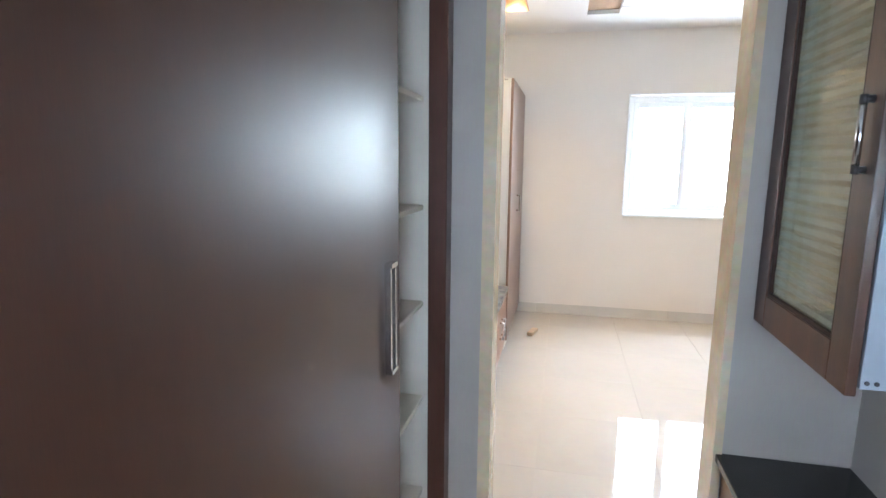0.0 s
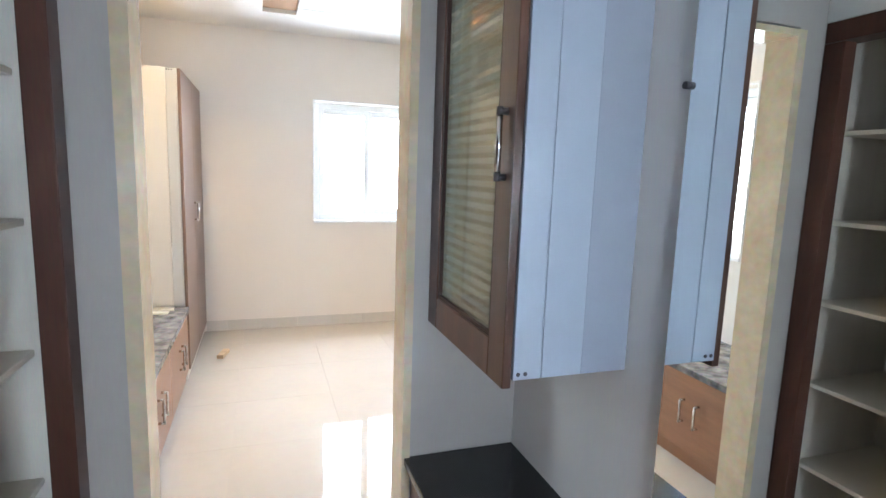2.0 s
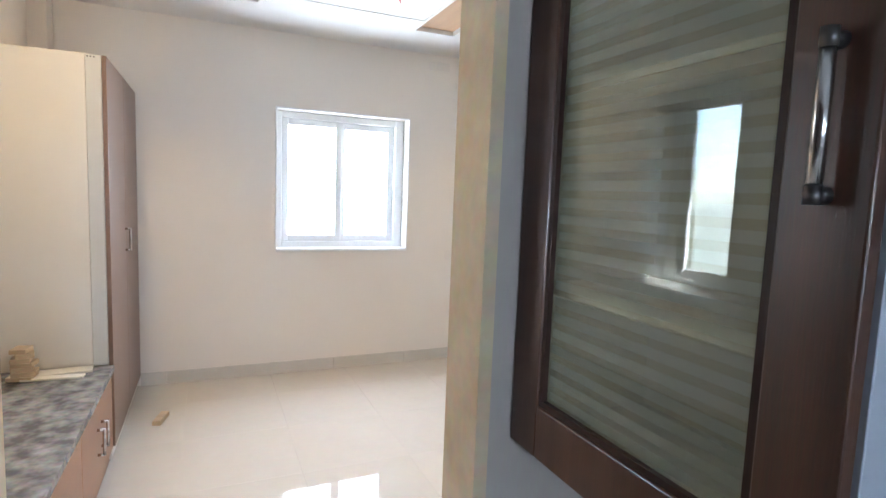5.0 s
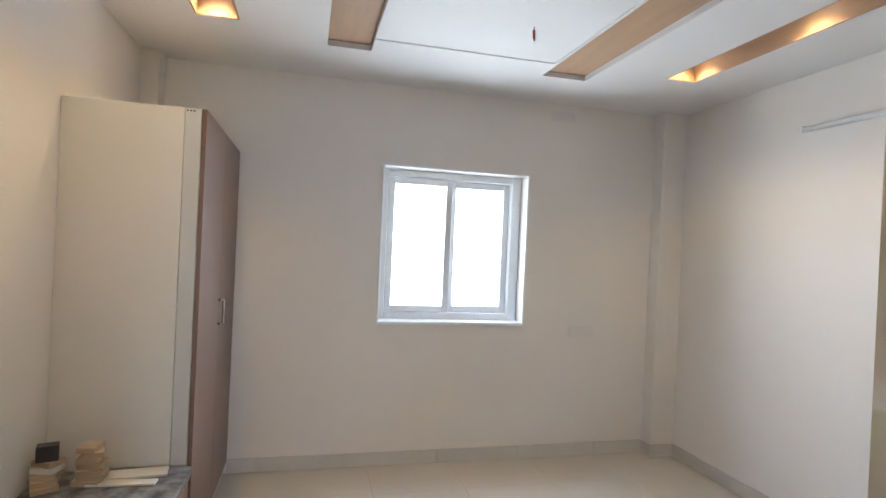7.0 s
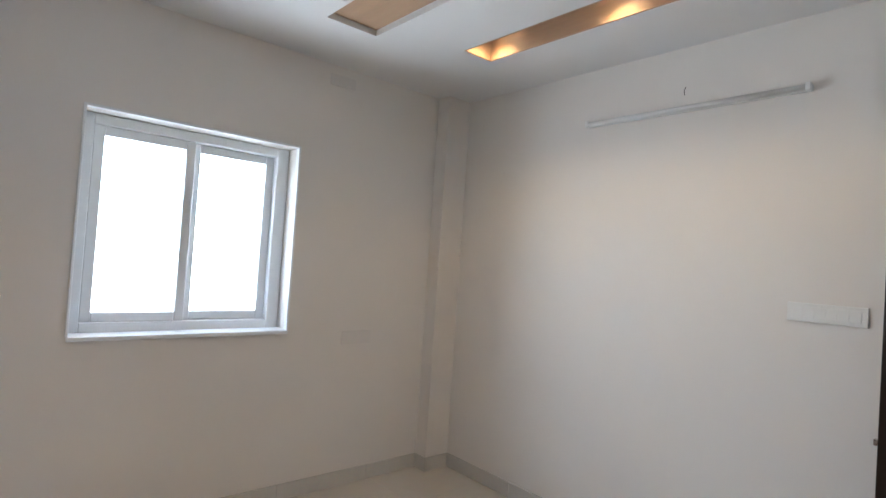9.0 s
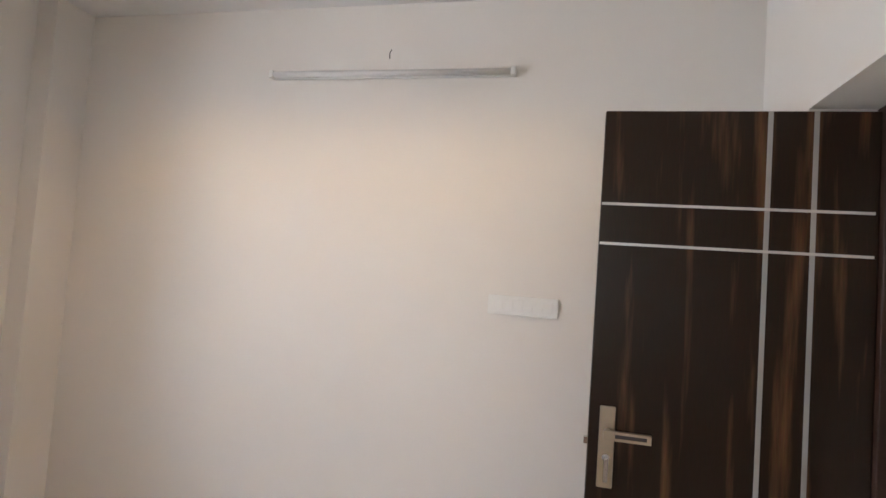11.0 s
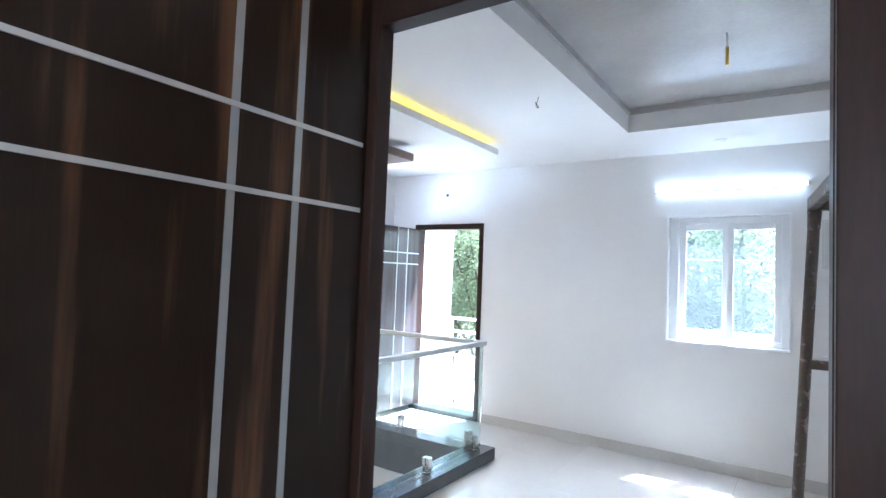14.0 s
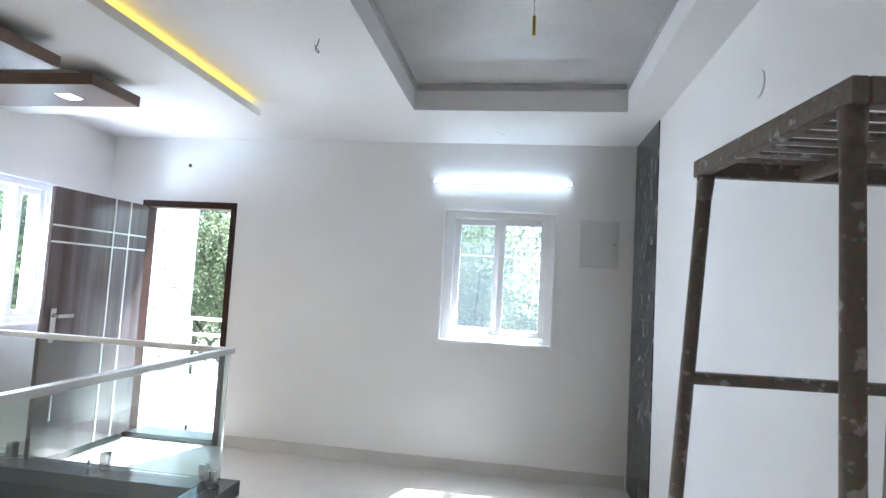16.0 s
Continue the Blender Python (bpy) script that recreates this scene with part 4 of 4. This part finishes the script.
strip = tagged(mesh_object("marble_strip", rbox(LW + 0.0005, LW + 0.018, LS + 0.002, -1.662, 0.0, 1.30, 0.002, 1), BLACK_MARBLE),
               "tall black marble slab with white veins on the wall", "wall cladding")
part("marble_slab", rbox(LW + 0.0005, LW + 0.018, LS + 0.002, -1.662, 1.303, LH - 0.002, 0.002, 1), BLACK_MARBLE, strip)

db = thing("fuse_box", "grey-white electrical panel with a hinged lid", "electrical panel", (1.72, LS, 1.86))
part("box_frame", rbox(1.575, 1.868, LS + 0.0005, LS + 0.014, 1.672, 2.045, 0.003), PLASTIC_OLD, db)
part("lid", rbox(1.592, 1.851, LS + 0.0142, LS + 0.020, 1.690, 2.027, 0.003), PLASTIC_OLD, db)
part("lid_latch", rod((1.61, LS + 0.0202, 1.86), (1.61, LS + 0.026, 1.86), 0.008), DARK_METAL, db)


def wood_box_light(y0, y1):
    b = thing("ceiling_box_light", "brown wooden ceiling box with a square downlight", "ceiling light", (5.2, (y0 + y1) / 2, 2.55), "wooden ceiling boxes")
    part("box", rbox(4.645, LE - 0.05, y0, y1, 2.43, 2.495, 0.003), TEAK_GREY, b)
    part("mounting_block", boxes((4.85, LE - 0.2, y0 + 0.09, y1 - 0.09, 2.4952, 2.5495)), CEIL, b)
    m = (y0 + y1) / 2
    for x in (4.95, 5.60):
        f = part("lamp_frame", boxes((x - 0.05, x + 0.05, m - 0.05, m + 0.05, 2.4265, 2.4298)), UPVC, b)
        part("lamp_lens", boxes((x - 0.04, x + 0.04, m - 0.04, m + 0.04, 2.4245, 2.4262)), LED_WHITE, f)
        downlight_lamp("box_downlight_lamp", x, m, 2.415, 2.3, (1.0, 0.80, 0.55), 165)


TEAK_GREY = surface("brown_grey_laminate", (0.19, 0.12, 0.085), 0.4, vary=0.2, scale=3, grain=60, stretch=(0.6, 8, 8), bump=0.03)
wood_box_light(-0.87, -0.50)
tagged(mesh_object("wall_panel", rbox(LE - 0.048, LE - 0.001, -0.97, -0.745, 2.062, 2.549, 0.003, 1), TEAK_GREY),
       "brown laminate panel high on the hall wall", "wall panel")
wood_box_light(-0.30, 0.07)
wood_box_light(0.27, 0.64)

led = thing("led_strip", "yellow led strip along the dropped panel edge", "led strip", (4.16, 0.1, 2.60))
part("strip", boxes((4.18, 4.22, -1.36, 1.60, 2.6005, 2.615)), LED_YELLOW, led)
part("cove_back", boxes((4.29, 4.30, -1.36, 1.60, 2.6005, LH - 0.001)), CEIL, led)

for x, y in ((2.52, -2.02), (5.1, -1.98)):
    downlight("ceiling_downlight", "small white unlit ceiling downlight", x, y, LH, PLASTIC, 0.03)
hook = bmesh.new()
prev = Vector((3.37, -0.46, LH))
for i in range(1, 9):
    a = i / 8 * math.pi * 1.25
    nxt = Vector((3.37 + 0.016 * math.sin(a), -0.46, LH - 0.03 - 0.026 * (1 - math.cos(a)) / 1.3)) if i < 8 else Vector((3.392, -0.46, LH - 0.03))
    tube(hook, prev, nxt, 0.0025, sides=6, caps=False)
    prev = nxt
tagged(mesh_object("ceiling_wire", hook, DARK_METAL), "bent grey wire hanging from the ceiling", "wire")
cb = thing("pendant_cable", "white cable with a yellow sleeve hanging in the tray", "cable", (2.32, -0.46, 2.90))
part("cable", rod((2.322, -0.46, 2.8248), (2.319, -0.46, 2.75), 0.004, sides=8), UPVC, cb)
part("sleeve", rod((2.319, -0.46, 2.7498), (2.318, -0.46, 2.655), 0.0085, sides=10), YELLOW, cb)
for x, z in ((5.27, 2.40), (2.52, 2.40)):
    c = thing("wall_conduit_hole", "round cable outlet on the hall wall", "cable outlet", (x, LS, z))
    part("collar", rod((x, LS + 0.0004, z), (x, LS + 0.006, z), 0.028 if x > 4 else 0.018, sides=18), PLASTIC, c)
    part("hole", rod((x + 0.004, LS + 0.0062, z), (x + 0.004, LS + 0.0085, z), 0.016 if x > 4 else 0.006, sides=14), BLACK_HOLE if x > 4 else PLASTIC_OLD, c)
c = thing("wall_conduit_hole", "round white cable cover on the hall wall", "cable outlet", (LW + 0.012, -0.16, 2.31))
part("collar", rod((LW + 0.0122, -0.16, 2.31), (LW + 0.018, -0.16, 2.31), 0.055, sides=24), PLASTIC, c)


# ================= outdoors =================
def balcony_railing():
    r = thing("balcony_railing", "white metal balcony railing in the sun", "railing", (5, -4.5, -0.02))
    for z in (0.30, 0.48, 0.66, 0.86):
        part("rail", rod((1.1, -4.45, z), (7.4, -4.45, z), 0.022, sides=10), UPVC, r)
    for k in range(8):
        x = 1.1 + 0.9 * k
        part("post", rbox(x - 0.02, x + 0.02, -4.47, -4.43, -0.02, 0.875, 0.003, 1), UPVC, r)
    part("kerb", rbox(1.0, 7.5, -4.58, -4.40, -0.019, 0.12, 0.004, 1), RENDER_WALL, r)


balcony_railing()
nh = thing("neighbour_house", "white sunlit house beyond the balcony", "house", (11.5, -6.8, -4))
part("wall", wall_x(9.0, 14.0, -8.3, -5.3, -4.0, 5.0), RENDER_WALL, nh)
part("roof", rbox(8.8, 14.2, -8.5, -5.1, 5.001, 5.2, 0.01, 1), RENDER_WALL, nh)


def tree(x, y, height, spread, seed, leaves):
    rnd = random.Random(seed)
    t = thing("tree", "leafy green tree behind the balcony", "tree", (x, y, -4.0), "garden trees")
    tr = bmesh.new()
    top = Vector((x + rnd.uniform(-.3, .3), y, -4.0 + height * 0.55))
    tube(tr, (x, y, -4.05), top, 0.17, 0.10, 10)
    tips = []
    for i in range(16):
        a = rnd.uniform(0, 2 * math.pi)
        up = rnd.uniform(0.0, 1.0)
        tip = Vector((x + math.cos(a) * spread * rnd.uniform(.45, 1), y + math.sin(a) * spread * rnd.uniform(.45, 1), -4 + height * (0.45 + 0.55 * up)))
        base = Vector((x, y, -4)).lerp(top, rnd.uniform(.45, 1))
        mid = base.lerp(tip, 0.5) + Vector((0, 0, 0.25))
        tube(tr, base, mid, 0.05, 0.03, 7)
        tube(tr, mid, tip, 0.03, 0.01, 7)
        tips += [mid, tip, mid.lerp(tip, .5)]
    part("trunk", tr, BARK, t)
    verts, faces = [], []
    per = leaves // len(tips)
    for c in tips:
        for i in range(per):
            p = c + Vector((rnd.gauss(0, .42), rnd.gauss(0, .42), rnd.gauss(0, .36)))
            q = Euler((rnd.uniform(-.9, .9), rnd.uniform(-.9, .9), rnd.uniform(0, 6.28)))
            l, w = rnd.uniform(.045, .085), rnd.uniform(.018, .03)
            n = len(verts)
            for v in ((-l, 0, 0), (-l * .2, w, .012), (l, 0, -.02), (-l * .2, -w, .012)):
                vv = Vector(v)
                vv.rotate(q)
                verts.append(tuple(p + vv))
            faces += [(n, n + 3, n + 2), (n, n + 2, n + 1)]
    me = bpy.data.meshes.new("crown")
    me.from_pydata(verts, [], faces)
    me.materials.append(LEAF)
    crown = new("crown", me)
    crown.parent = t
    crown.matrix_parent_inverse = t.matrix_world.inverted()
    tagged(crown, "crown of small green leaves", kind="stuff")


tree(9.3, -11.0, 8.6, 2.2, 3, 17000)
tree(3.2, -8.0, 8.0, 2.2, 5, 19000)
tree(0.6, -8.8, 8.0, 2.2, 8, 19000)
tree(4.6, -11.0, 9.5, 2.4, 11, 19000)
tree(8.9, -3.9, 8.0, 1.5, 21, 19000)
tree(12.0, -13.0, 9.5, 2.6, 12, 12000)
tree(6.6, -12.0, 9.0, 2.4, 14, 14000)


# ================= skirting and floor tiles =================
def skirting(name, label, runs, height=0.095, tile=0.628, gap=0.0025):
    base = None
    for axis, face, out, a0, a1, start in runs:
        edges = [a0] + [start + k * tile for k in range(-20, 21) if a0 + 0.02 < start + k * tile < a1 - 0.02] + [a1]
        for p, q in zip(edges, edges[1:]):
            f0, f1 = sorted((face + out * 0.0008, face + out * 0.011))
            bm = boxes((p + gap / 2, q - gap / 2, f0, f1, 0.0015, height)) if axis == 'x' else boxes((f0, f1, p + gap / 2, q - gap / 2, 0.0015, height))
            if base is None:
                base = tagged(mesh_object(name, bm, SKIRT), label, "baseboard", kind="structure")
            else:
                part("skirting_tile", bm, SKIRT, base)


skirting("baseboard_bedroom", "grey-beige tile skirting in the bedroom",
         [('x', BN, -1, -0.17, 2.944, 0.003), ('y', 2.945, -1, 5.139, BN - 0.012, 4.4), ('x', 5.15, -1, 2.932, BE - 0.012, 0.003),
          ('y', BE, -1, 2.0, 5.15, 4.531), ('x', BS, 1, 2.75, BE - 0.012, 0.0), ('x', BS, 1, 1.47, 1.84, 0.0)])
skirting("baseboard_living", "grey-beige tile skirting in the hall",
         [('x', LS, 1, 1.47, 4.795, 4.158), ('x', LS, 1, 5.70, LE - 0.012, 0.0), ('y', LE, -1, LS + 0.012, VY - 0.04, 0.0), ('y', LW + 0.012, 1, -1.65, 1.74, 0.0)])


def tiles(parent, x0, x1, y0, y1, ox, oy, mat, skip=None, size=0.6, gap=0.0006):
    made = {}
    i0, j0 = math.floor((x0 - ox) / size), math.floor((y0 - oy) / size)
    i = i0
    while ox + i * size < x1:
        j = j0
        while oy + j * size < y1:
            a, b = max(x0, ox + i * size) + gap, min(x1, ox + (i + 1) * size) - gap
            c, d = max(y0, oy + j * size) + gap, min(y1, oy + (j + 1) * size) - gap
            j += 1
            if b - a < 0.005 or d - c < 0.005:
                continue
            key = (round(b - a, 4), round(d - c, 4))
            if key not in made:
                me = bpy.data.meshes.new("tile")
                bm = boxes((0, b - a, 0, d - c, -0.0035, 0))
                bm.to_mesh(me)
                bm.free()
                me.materials.append(mat)
                made[key] = me
            t = new("tile", made[key])
            t.location = (a, c, 0)
            t.parent = parent
        i += 1


tiles(floor_bed, BW + 0.001, 1.150, -1.399, PE + 0.12, 0.15, 0.02, TILE)
tiles(floor_bed, BW + 0.001, BE - 0.001, PE + 0.12, BN - 0.001, 0.15, 0.02, TILE)
tiles(floor_liv, LW + 0.001, VX - 0.031, LS + 0.001, 1.75, 0.0, LS, TILE_LIVING)
tiles(floor_liv, VX - 0.031, LE - 0.001, LS + 0.001, VY - 0.031, 0.0, LS, TILE_LIVING)
tiles(floor_liv, VX - 0.031, LE - 0.001, VN, 1.629, 0.0, LS, TILE_LIVING)
